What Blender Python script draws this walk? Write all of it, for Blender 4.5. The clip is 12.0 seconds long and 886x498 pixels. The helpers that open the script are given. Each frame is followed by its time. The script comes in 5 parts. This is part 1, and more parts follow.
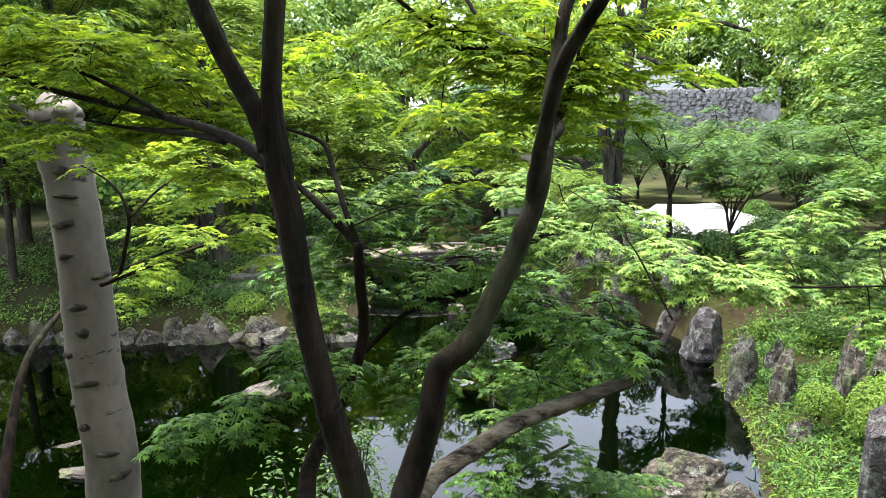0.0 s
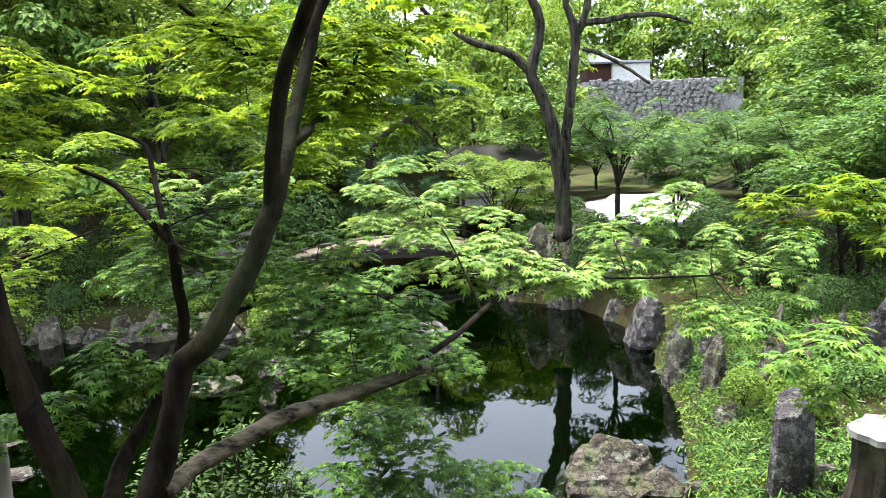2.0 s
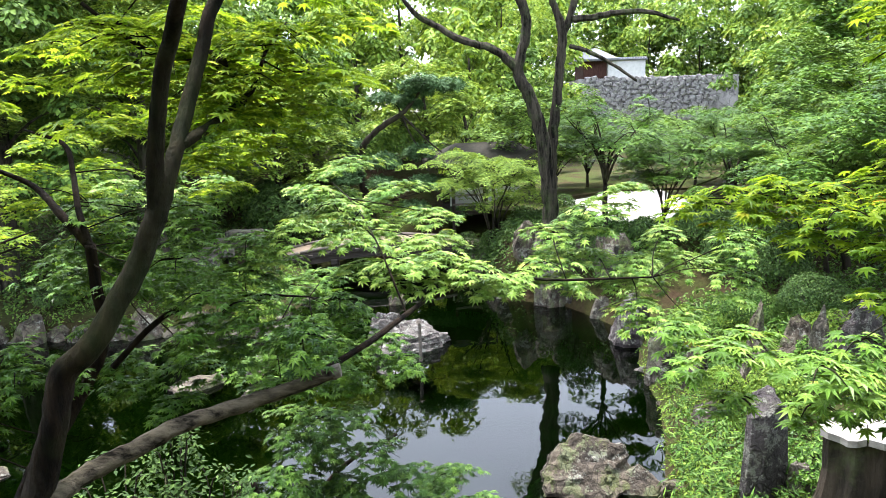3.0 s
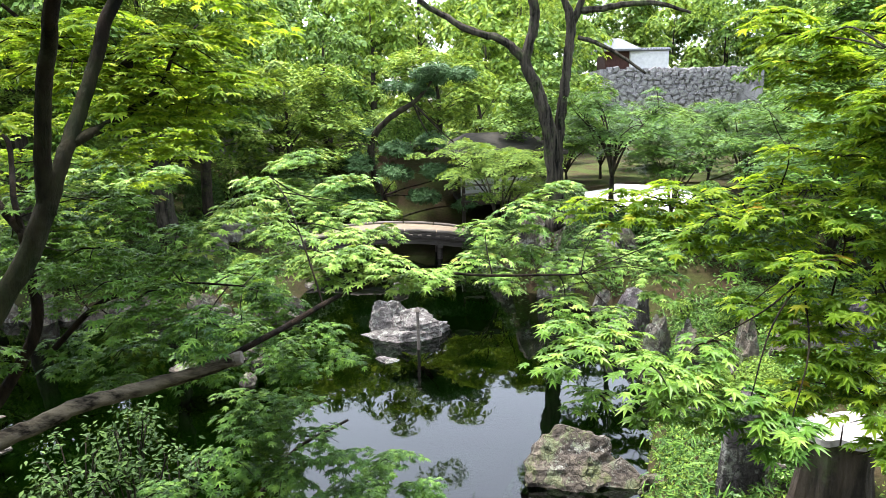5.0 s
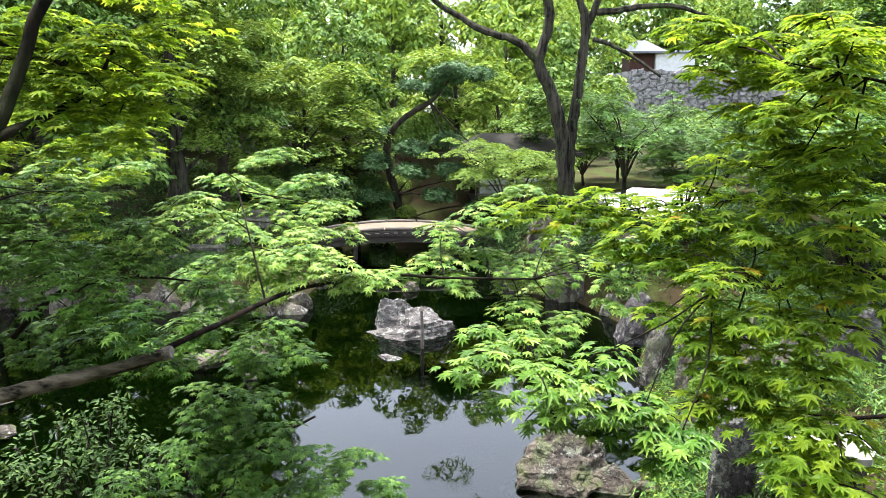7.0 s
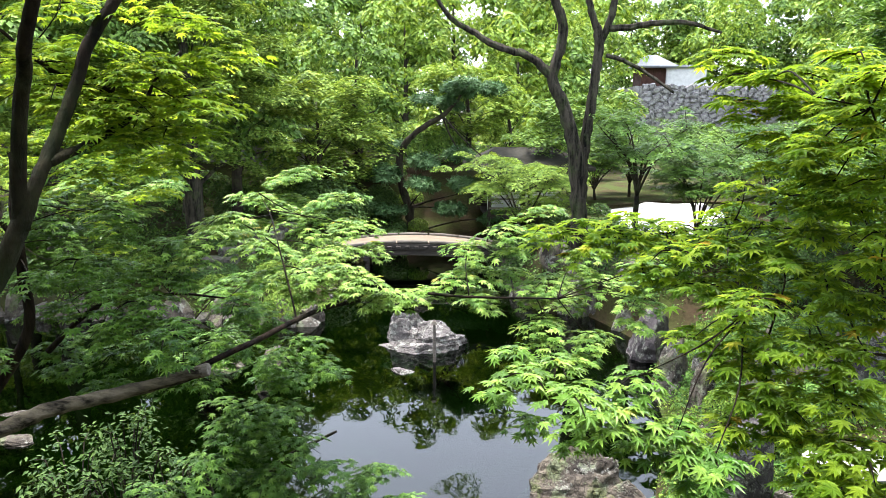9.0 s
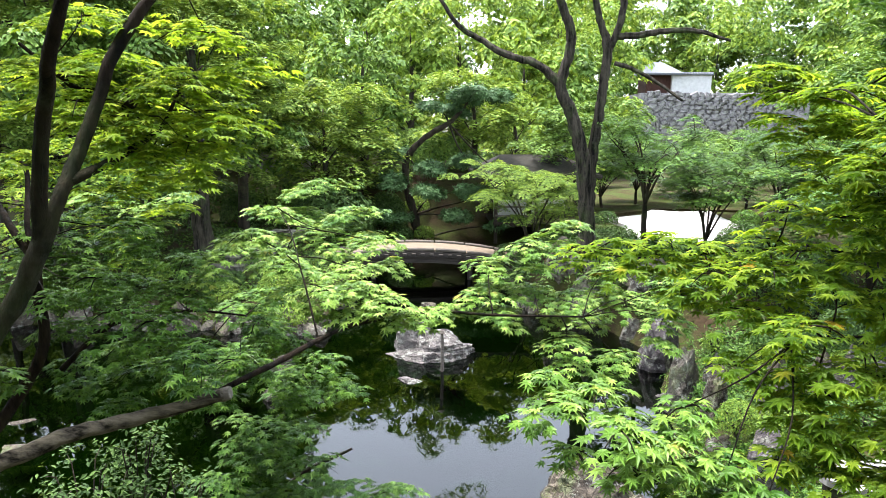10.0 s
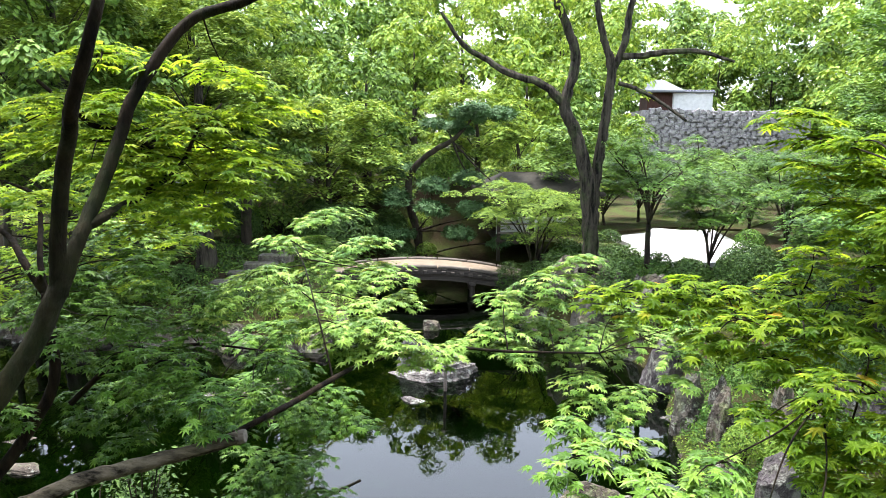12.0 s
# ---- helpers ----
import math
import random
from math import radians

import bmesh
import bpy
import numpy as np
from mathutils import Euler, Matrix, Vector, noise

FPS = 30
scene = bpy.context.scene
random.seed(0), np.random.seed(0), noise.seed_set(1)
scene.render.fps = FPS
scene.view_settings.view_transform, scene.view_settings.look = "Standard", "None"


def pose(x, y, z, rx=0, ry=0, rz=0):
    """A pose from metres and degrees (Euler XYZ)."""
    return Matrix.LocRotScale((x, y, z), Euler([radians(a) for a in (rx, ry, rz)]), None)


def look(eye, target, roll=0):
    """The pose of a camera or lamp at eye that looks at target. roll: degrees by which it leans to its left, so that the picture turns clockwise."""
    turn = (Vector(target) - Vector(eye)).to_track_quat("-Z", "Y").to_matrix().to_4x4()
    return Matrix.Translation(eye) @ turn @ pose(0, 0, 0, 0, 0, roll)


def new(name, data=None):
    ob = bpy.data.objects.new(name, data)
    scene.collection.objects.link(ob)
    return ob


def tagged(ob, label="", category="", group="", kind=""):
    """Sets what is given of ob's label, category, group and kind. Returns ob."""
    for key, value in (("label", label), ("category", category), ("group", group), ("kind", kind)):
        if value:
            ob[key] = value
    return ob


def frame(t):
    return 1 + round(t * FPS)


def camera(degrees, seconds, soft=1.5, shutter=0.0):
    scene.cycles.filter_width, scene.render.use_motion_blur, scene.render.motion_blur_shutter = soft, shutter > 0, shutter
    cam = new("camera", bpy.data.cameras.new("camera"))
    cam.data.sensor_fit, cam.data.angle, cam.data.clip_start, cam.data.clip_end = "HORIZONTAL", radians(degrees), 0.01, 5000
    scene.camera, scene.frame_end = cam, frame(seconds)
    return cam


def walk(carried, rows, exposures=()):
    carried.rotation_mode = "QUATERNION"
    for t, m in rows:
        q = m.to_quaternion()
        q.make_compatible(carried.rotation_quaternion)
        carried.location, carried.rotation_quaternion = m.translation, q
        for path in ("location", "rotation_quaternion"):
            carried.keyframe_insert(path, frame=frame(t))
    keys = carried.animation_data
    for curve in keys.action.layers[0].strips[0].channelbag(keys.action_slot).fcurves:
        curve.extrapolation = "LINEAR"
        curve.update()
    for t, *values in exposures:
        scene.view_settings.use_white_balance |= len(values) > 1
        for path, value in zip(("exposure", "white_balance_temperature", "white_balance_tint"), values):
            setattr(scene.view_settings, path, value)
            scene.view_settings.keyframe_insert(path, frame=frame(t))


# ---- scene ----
cam = camera(66.9, 12.0, soft=0.65)
PATH = [
    (0, (-0.066, 0.382, 1.456), (-0.049, 2.355, 1.126), -1.6),
    (0.5, (0.099, 0.321, 1.46), (0.133, 2.293, 1.128), -1.7),
    (1, (0.249, 0.353, 1.453), (0.306, 2.323, 1.115), -1.8),
    (1.5, (0.391, 0.341, 1.465), (0.468, 2.309, 1.117), -2.0),
    (2, (0.549, 0.289, 1.469), (0.639, 2.255, 1.113), -2.1),
    (2.5, (0.698, 0.298, 1.466), (0.797, 2.262, 1.105), -2.2),
    (3, (0.833, 0.316, 1.472), (0.929, 2.28, 1.107), -2.1),
    (5, (1.243, 0.213, 1.505), (1.278, 2.173, 1.108), -1.2),
    (5.5, (1.333, 0.196, 1.502), (1.356, 2.155, 1.102), -0.8),
    (6, (1.423, 0.197, 1.503), (1.434, 2.156, 1.1), -0.5),
    (6.5, (1.517, 0.211, 1.505), (1.51, 2.17, 1.102), -0.2),
    (7, (1.563, 0.2, 1.516), (1.534, 2.16, 1.117), -0.1),
    (9, (1.486, 0.151, 1.56), (1.429, 2.117, 1.197), 0.2),
    (9.5, (1.41, 0.182, 1.564), (1.344, 2.15, 1.214), 0.3),
    (10, (1.394, 0.229, 1.594), (1.326, 2.198, 1.249), 0.3),
    (10.5, (1.372, 0.264, 1.623), (1.306, 2.234, 1.289), 0.5),
    (11, (1.329, 0.291, 1.637), (1.264, 2.264, 1.312), 0.7),
    (11.5, (1.318, 0.287, 1.655), (1.251, 2.261, 1.342), 0.7),
    (12, (1.327, 0.271, 1.681), (1.256, 2.247, 1.378), 0.7),
]
walk(cam, [(t, look(eye, target, roll)) for t, eye, target, roll in PATH])

# ---- world and light ----
world = bpy.data.worlds.new("world")
scene.world = world
world.use_nodes = True
wn = world.node_tree.nodes
sky = wn.new("ShaderNodeTexSky")
sky.sky_type, sky.sun_disc = "NISHITA", False
sky.sun_elevation, sky.sun_rotation = radians(78.7), radians(323)
sky.air_density, sky.dust_density, sky.ozone_density = 1.0, 2.0, 1.0
wn["Background"].inputs["Strength"].default_value = 0.105
cloud = wn.new("ShaderNodeHueSaturation")
cloud.inputs["Saturation"].default_value = 0.5
world.node_tree.links.new(sky.outputs["Color"], cloud.inputs["Color"])
world.node_tree.links.new(cloud.outputs["Color"], wn["Background"].inputs["Color"])
sun = new("sun", bpy.data.lights.new("sun", "SUN"))
sun.data.energy, sun.data.angle, sun.data.color = 1.35, radians(14), (1.0, 0.95, 0.95)
sun.matrix_world = look((-3, 4, 25), (0, 0, 0))
scene.view_settings.exposure = 3.34

# ---- materials ----


def material(name, build, rough=0.8, spec=0.3):
    m = bpy.data.materials.new(name)
    m.use_nodes = True
    nt = m.node_tree
    b = nt.nodes["Principled BSDF"]
    b.inputs["Roughness"].default_value = rough
    b.inputs["Specular IOR Level"].default_value = spec
    build(nt, b)
    return m


def ramp(nt, fac, stops):
    r = nt.nodes.new("ShaderNodeValToRGB")
    e = r.color_ramp.elements
    while len(e) < len(stops):
        e.new(0.5)
    for el, (p, c) in zip(e, stops):
        el.position, el.color = p, (*c, 1)
    nt.links.new(fac, r.inputs["Fac"])
    return r.outputs["Color"]


def noise_tex(nt, scale, detail=6, rough=0.6, stretch=None, coord="Object"):
    tc = nt.nodes.new("ShaderNodeTexCoord")
    out = tc.outputs[coord]
    if stretch:
        mp = nt.nodes.new("ShaderNodeMapping")
        mp.inputs["Scale"].default_value = stretch
        nt.links.new(out, mp.inputs["Vector"])
        out = mp.outputs["Vector"]
    n = nt.nodes.new("ShaderNodeTexNoise")
    n.inputs["Scale"].default_value, n.inputs["Detail"].default_value, n.inputs["Roughness"].default_value = scale, detail, rough
    nt.links.new(out, n.inputs["Vector"])
    return n.outputs["Fac"]


def mix(nt, fac, a, b, mode="MIX"):
    x = nt.nodes.new("ShaderNodeMix")
    x.data_type, x.blend_type = "RGBA", mode
    for sock, v in ((x.inputs["Factor"], fac), (x.inputs["A"], a), (x.inputs["B"], b)):
        if isinstance(v, (int, float)):
            sock.default_value = v
        elif isinstance(v, tuple):
            sock.default_value = (*v, 1)
        else:
            nt.links.new(v, sock)
    return x.outputs["Result"]


def bump(nt, b, height, strength=0.5, dist=0.02):
    n = nt.nodes.new("ShaderNodeBump")
    n.inputs["Strength"].default_value, n.inputs["Distance"].default_value = strength, dist
    nt.links.new(height, n.inputs["Height"])
    nt.links.new(n.outputs["Normal"], b.inputs["Normal"])


def leaf_material(name, dark, mid, light, glow=0.4, rough=0.42, turning=None):
    """A thin leaf: reflects from its upper side and lets light through."""
    def build(nt, b):
        g = nt.nodes.new("ShaderNodeNewGeometry")
        stops = [(0.0, dark), (0.55, mid), (1.0, light)]
        if turning:
            stops = [(0.0, dark), (0.52, mid), (0.985, light), (1.0, turning)]
        per = ramp(nt, g.outputs["Random Per Island"], stops)
        big = noise_tex(nt, 1.3, 3)
        hue = mix(nt, ramp(nt, big, [(0.35, (0, 0, 0)), (0.7, (1, 1, 1))]), per, light)
        col = mix(nt, 0.35, per, hue)
        nt.links.new(col, b.inputs["Base Color"])
        t = nt.nodes.new("ShaderNodeBsdfTranslucent")
        through_col = mix(nt, 1.0, col, (1.27, 1.06, 0.72), "MULTIPLY")
        nt.links.new(through_col, t.inputs["Color"])
        ms = nt.nodes.new("ShaderNodeMixShader")
        ms.inputs["Fac"].default_value = glow
        nt.links.new(b.outputs["BSDF"], ms.inputs[1])
        nt.links.new(t.outputs["BSDF"], ms.inputs[2])
        nt.links.new(ms.outputs["Shader"], nt.nodes["Material Output"].inputs["Surface"])
    return material(name, build, rough + 0.1, 0.2)


LEAF_GOLD = leaf_material("maple_leaf_golden", (0.036, 0.100, 0.007), (0.125, 0.250, 0.018), (0.280, 0.410, 0.034), 0.7, 0.35, (0.42, 0.27, 0.03))
LEAF_UPPER = leaf_material("maple_leaf_thin", (0.045, 0.115, 0.008), (0.140, 0.265, 0.018), (0.290, 0.410, 0.040), 0.64, 0.35)
LEAF_FRESH = leaf_material("maple_leaf_fresh", (0.026, 0.085, 0.010), (0.105, 0.225, 0.028), (0.275, 0.400, 0.085), 0.28, 0.3, (0.34, 0.29, 0.06))
LEAF_MID = leaf_material("maple_leaf_soft_green", (0.018, 0.070, 0.008), (0.075, 0.180, 0.020), (0.195, 0.315, 0.050), 0.34, 0.32, (0.30, 0.26, 0.04))
LEAF_GREEN = leaf_material("maple_leaf_green", (0.012, 0.044, 0.006), (0.046, 0.125, 0.014), (0.140, 0.265, 0.036), 0.27, 0.32)
LEAF_DEEP = leaf_material("maple_leaf_deep", (0.011, 0.040, 0.006), (0.042, 0.112, 0.015), (0.135, 0.245, 0.040), 0.2, 0.34)
LEAF_WOOD = leaf_material("woodland_leaf", (0.014, 0.042, 0.006), (0.070, 0.155, 0.022), (0.190, 0.310, 0.055), 0.25, 0.5)
LEAF_SPRING = leaf_material("light_woodland_leaf", (0.026, 0.070, 0.007), (0.125, 0.235, 0.025), (0.290, 0.410, 0.070), 0.32, 0.5)
LEAF_CLIPPED = leaf_material("clipped_shrub_leaf", (0.012, 0.036, 0.008), (0.038, 0.085, 0.018), (0.090, 0.160, 0.036), 0.2, 0.5)
LEAF_MOSSY = leaf_material("light_shrub_leaf", (0.045, 0.105, 0.012), (0.1, 0.19, 0.022), (0.19, 0.27, 0.04), 0.25, 0.55)
NEEDLE = leaf_material("pine_needle", (0.016, 0.048, 0.014), (0.040, 0.098, 0.030), (0.085, 0.160, 0.058), 0.12, 0.5)
HERB = leaf_material("herb_leaf", (0.010, 0.036, 0.006), (0.040, 0.110, 0.016), (0.110, 0.185, 0.036), 0.2, 0.5)


def bark(name, dark, light, scale=9, moss=0.0, grain=(1, 1, 0.22)):
    def build(nt, b):
        n = noise_tex(nt, scale, 8, 0.65, grain)
        c = ramp(nt, n, [(0.38, dark), (0.62, light)])
        spots = ramp(nt, noise_tex(nt, 5, 5, 0.7), [(0.56, (0, 0, 0)), (0.66, (1, 1, 1))])
        c = mix(nt, mix(nt, 1.0, spots, (0.5, 0.5, 0.5), "MULTIPLY"), c, tuple(0.7 * v + 0.018 for v in light))
        if moss:
            g = ramp(nt, noise_tex(nt, 2.2, 5, 0.7), [(0.5, (0, 0, 0)), (0.68, (moss, moss, moss))])
            c = mix(nt, g, c, (0.09, 0.14, 0.04))
        nt.links.new(c, b.inputs["Base Color"])
        bump(nt, b, n, 1.0, 0.4 / scale)
    return material(name, build, 0.88, 0.12)


# near-black tones: the shade on the backlit stems is put into the bark colour
BARK_SHADED = bark("shaded_maple_bark", (0.0015, 0.001, 0.0006), (0.0175, 0.0115, 0.0068), 22, 0.1)
BARK_CUT = bark("weathered_limb_bark", (0.008, 0.0065, 0.0045), (0.135, 0.115, 0.085), 30, 0.1, (0.16, 1, 1))
BARK_GREY = bark("grey_bark", (0.003, 0.0026, 0.002), (0.058, 0.05, 0.038), 9, 0.3, (1, 1, 0.13))
BARK_DARK = bark("dark_bark", (0.012, 0.01, 0.008), (0.05, 0.04, 0.03), 5, 0.3)


def pale_bark(nt, b):
    n = noise_tex(nt, 4, 8, 0.6, (1, 1, 0.6))
    c = ramp(nt, n, [(0.3, (0.04, 0.034, 0.025)), (0.65, (0.125, 0.108, 0.083))])
    band = ramp(nt, noise_tex(nt, 5, 6, 0.7, (0.6, 0.6, 2.6)), [(0.62, (0, 0, 0)), (0.65, (1, 1, 1))])
    c = mix(nt, band, c, (0.012, 0.01, 0.008))
    nt.links.new(c, b.inputs["Base Color"])
    bump(nt, b, n, 0.4, 0.01)


BARK_PALE = material("pale_bark", pale_bark, 0.75)


def stone(name, dark, light, lichen=0.5, moss=0.4, scale=2.2, layers=None):
    def build(nt, b):
        n = noise_tex(nt, scale, 10, 0.68, layers)
        f = noise_tex(nt, scale * 9, 6, 0.7)
        c = ramp(nt, n, [(0.38, dark), (0.5, tuple((p + q) / 2 for p, q in zip(dark, light))), (0.62, light)])
        c = mix(nt, 0.35, c, ramp(nt, f, [(0.3, (0.03, 0.03, 0.03)), (0.7, (0.5, 0.48, 0.45))]), "OVERLAY")
        li = ramp(nt, noise_tex(nt, scale * 2.6, 10, 0.8), [(0.53, (0, 0, 0)), (0.56, (lichen,) * 3)])
        c = mix(nt, li, c, (0.36, 0.37, 0.33))
        mo = ramp(nt, noise_tex(nt, scale * 1.3, 9, 0.75), [(0.5, (0, 0, 0)), (0.56, (moss,) * 3)])
        c = mix(nt, mo, c, (0.06, 0.08, 0.015))
        nt.links.new(c, b.inputs["Base Color"])
        vo = nt.nodes.new("ShaderNodeTexVoronoi")
        vo.feature = "DISTANCE_TO_EDGE"
        vo.inputs["Scale"].default_value = scale * 0.9
        tc = nt.nodes.new("ShaderNodeTexCoord")
        wob = nt.nodes.new("ShaderNodeVectorMath")
        nv = nt.nodes.new("ShaderNodeTexNoise")
        nv.inputs["Scale"].default_value = scale * 1.5
        nt.links.new(tc.outputs["Object"], nv.inputs["Vector"])
        nt.links.new(tc.outputs["Object"], wob.inputs[0])
        nt.links.new(nv.outputs["Color"], wob.inputs[1])
        nt.links.new(wob.outputs["Vector"], vo.inputs["Vector"])
        crack = ramp(nt, vo.outputs["Distance"], [(0.0, (0, 0, 0)), (0.035, (1, 1, 1))])
        c = mix(nt, 0.55, c, crack, "MULTIPLY")
        nt.links.new(c, b.inputs["Base Color"])
        h = mix(nt, 0.2, mix(nt, 0.5, n, f), crack, "MULTIPLY")
        bump(nt, b, h, 1.0, 0.09)
    return material(name, build, 0.85, 0.25)


STONE = stone("garden_stone", (0.026, 0.021, 0.016), (0.16, 0.135, 0.105), 0.5, 0.7)
STONE_PALE = stone("pale_lichen_stone", (0.035, 0.031, 0.025), (0.17, 0.155, 0.128), 0.5, 0.55)
STONE_PURPLE = stone("purple_slate_stone", (0.03, 0.026, 0.028), (0.10, 0.087, 0.09), 0.35, 0.15, 2.0, (1, 1, 0.4))
STONE_LAYER = stone("layered_stone", (0.05, 0.045, 0.043), (0.22, 0.2, 0.19), 0.6, 0.1, 2.5, (0.6, 0.6, 3.0))
STONE_WALL = stone("castle_wall_stone", (0.15, 0.142, 0.148), (0.42, 0.40, 0.41), 0.5, 0.15, 0.8)


def ground_build(nt, b):
    n = noise_tex(nt, 0.8, 9, 0.65)
    f = noise_tex(nt, 12, 8, 0.7)
    c = ramp(nt, n, [(0.36, (0.03, 0.02, 0.012)), (0.5, (0.026, 0.026, 0.009)), (0.64, (0.03, 0.042, 0.009))])
    c = mix(nt, 0.6, c, ramp(nt, f, [(0.3, (0.15, 0.13, 0.1)), (0.7, (0.8, 0.8, 0.7))]), "OVERLAY")
    nt.links.new(c, b.inputs["Base Color"])
    bump(nt, b, f, 0.8, 0.03)


GROUND = material("mossy_earth", ground_build, 0.95, 0.1)


def soil_build(nt, b):
    f = noise_tex(nt, 7, 9, 0.7)
    c = ramp(nt, f, [(0.3, (0.022, 0.017, 0.008)), (0.55, (0.046, 0.036, 0.016)), (0.75, (0.07, 0.056, 0.028))])
    g = ramp(nt, noise_tex(nt, 0.9, 7, 0.7), [(0.42, (0, 0, 0)), (0.56, (0.85, 0.85, 0.85))])
    c = mix(nt, g, c, ramp(nt, f, [(0.3, (0.022, 0.036, 0.008)), (0.7, (0.06, 0.085, 0.018))]))
    nt.links.new(c, b.inputs["Base Color"])
    bump(nt, b, f, 0.6, 0.03)


SOIL = material("bare_earth", soil_build, 0.95, 0.1)


def gravel_build(nt, b):
    f = noise_tex(nt, 60, 6, 0.7)
    c = ramp(nt, f, [(0.3, (0.4, 0.385, 0.365)), (0.7, (0.58, 0.57, 0.555))])
    nt.links.new(c, b.inputs["Base Color"])
    bump(nt, b, f, 0.4, 0.01)


GRAVEL = material("white_gravel", gravel_build, 0.9, 0.2)


def wood_mat(name, dark, light, stretch=(1, 14, 14)):
    def build(nt, b):
        n = noise_tex(nt, 2.0, 8, 0.65, stretch)
        nt.links.new(ramp(nt, n, [(0.3, dark), (0.7, light)]), b.inputs["Base Color"])
        bump(nt, b, n, 0.4, 0.01)
    return material(name, build, 0.8, 0.25)


DECK = wood_mat("pale_bridge_gravel", (0.1, 0.078, 0.055), (0.2, 0.16, 0.115), (1, 4, 4))
BEAM = wood_mat("dark_weathered_beam", (0.015, 0.013, 0.011), (0.07, 0.06, 0.052))
BEAM_PALE = wood_mat("grey_weathered_beam", (0.05, 0.044, 0.037), (0.16, 0.14, 0.118))
TIMBER = wood_mat("reddish_timber", (0.03, 0.013, 0.009), (0.08, 0.034, 0.025), (8, 8, 1))
TIMBER_DARK = wood_mat("dark_timber", (0.012, 0.009, 0.007), (0.04, 0.031, 0.023), (8, 8, 1))
CUTWOOD = wood_mat("bleached_cut_wood", (0.14, 0.13, 0.115), (0.34, 0.32, 0.295), (5, 1, 5))


def plain(name, col, rough=0.7, amount=0.12, scale=3):
    def build(nt, b):
        n = noise_tex(nt, scale, 7, 0.65)
        lo = tuple(v * (1 - amount * 2) for v in col)
        nt.links.new(ramp(nt, n, [(0.3, lo), (0.7, col)]), b.inputs["Base Color"])
        bump(nt, b, n, 0.2, 0.01)
    return material(name, build, rough)


THATCH = plain("dark_bark_roof", (0.03, 0.028, 0.02), 0.95, 0.3, 8)
PLASTER = plain("white_plaster", (0.62, 0.615, 0.6))
TILE = plain("grey_roof_tile", (0.17, 0.18, 0.195), 0.75, 0.2, 6)
PAPER = plain("white_screen", (0.75, 0.75, 0.74))


def water_build(nt, b):
    nt.nodes.remove(b)
    out = nt.nodes["Material Output"]
    n1 = noise_tex(nt, 1.6, 3, 0.5, (1, 0.55, 1))
    bm_ = nt.nodes.new("ShaderNodeBump")
    bm_.inputs["Strength"].default_value, bm_.inputs["Distance"].default_value = 0.22, 0.025
    nt.links.new(n1, bm_.inputs["Height"])
    fr = nt.nodes.new("ShaderNodeFresnel")
    fr.inputs["IOR"].default_value = 1.55
    gl = nt.nodes.new("ShaderNodeBsdfGlossy")
    gl.inputs["Roughness"].default_value = 0.015
    nt.links.new(bm_.outputs["Normal"], gl.inputs["Normal"])
    tr = nt.nodes.new("ShaderNodeBsdfTransparent")
    tr.inputs["Color"].default_value = (0.10, 0.21, 0.08, 1)
    ms = nt.nodes.new("ShaderNodeMixShader")
    nt.links.new(fr.outputs["Fac"], ms.inputs["Fac"])
    nt.links.new(tr.outputs["BSDF"], ms.inputs[1])
    nt.links.new(gl.outputs["BSDF"], ms.inputs[2])
    nt.links.new(ms.outputs["Shader"], out.inputs["Surface"])


WATER = material("pond_water", water_build)


# ---- mesh helpers ----


def mesh_data(name, v, faces, mat, smooth=False):
    """Mesh from a vertex array and a list of face arrays, each of one polygon size."""
    v = np.asarray(v, np.float32)
    me = bpy.data.meshes.new(name)
    faces = [np.asarray(f, np.int32) for f in faces if len(f)]
    me.vertices.add(len(v))
    me.vertices.foreach_set("co", v.ravel())
    total = sum(f.size for f in faces)
    me.loops.add(total)
    me.loops.foreach_set("vertex_index", np.concatenate([f.ravel() for f in faces]))
    sizes = np.concatenate([np.full(len(f), f.shape[1], np.int32) for f in faces])
    starts = np.concatenate([[0], np.cumsum(sizes)[:-1]]).astype(np.int32)
    me.polygons.add(len(sizes))
    me.polygons.foreach_set("loop_start", starts)
    me.polygons.foreach_set("use_smooth", np.full(len(sizes), smooth))
    me.update(calc_edges=True)
    me.materials.append(mat)
    return me


def put(name, me, parent=None, label="", category="", group="", kind=""):
    ob = new(name, me)
    if parent:
        ob.parent = parent
    return tagged(ob, label, category, group, kind)


def part(name, bm, mat, parent, label="", smooth=False):
    """One mesh object from a bmesh, under a thing."""
    me = bpy.data.meshes.new(name)
    bm.to_mesh(me)
    bm.free()
    for p in me.polygons:
        p.use_smooth = smooth
    me.materials.append(mat)
    return put(name, me, parent, label)


def thing(name, label, category, at=(0, 0, 0), turn=0, group=""):
    ob = new(name)
    ob.empty_display_size = 0.2
    ob.matrix_basis = pose(*at, 0, 0, turn)
    return tagged(ob, label, category, group)


def box(bm, lo, hi, bevel=0.0, m=None):
    r = bmesh.ops.create_cube(bm, size=1)
    c = [(a + b) / 2 for a, b in zip(lo, hi)]
    s = [b - a for a, b in zip(lo, hi)]
    bmesh.ops.scale(bm, vec=s, verts=r["verts"])
    bmesh.ops.translate(bm, vec=c, verts=r["verts"])
    if bevel:
        es = list({e for v in r["verts"] for e in v.link_edges})
        out = bmesh.ops.bevel(bm, geom=es, offset=bevel, segments=1, affect="EDGES")
        vs = list({v for f in out["faces"] for v in f.verts} | {v for v in r["verts"] if v.is_valid})
    else:
        vs = r["verts"]
    if m:
        bmesh.ops.transform(bm, matrix=m, verts=[v for v in vs if v.is_valid])
    return bm


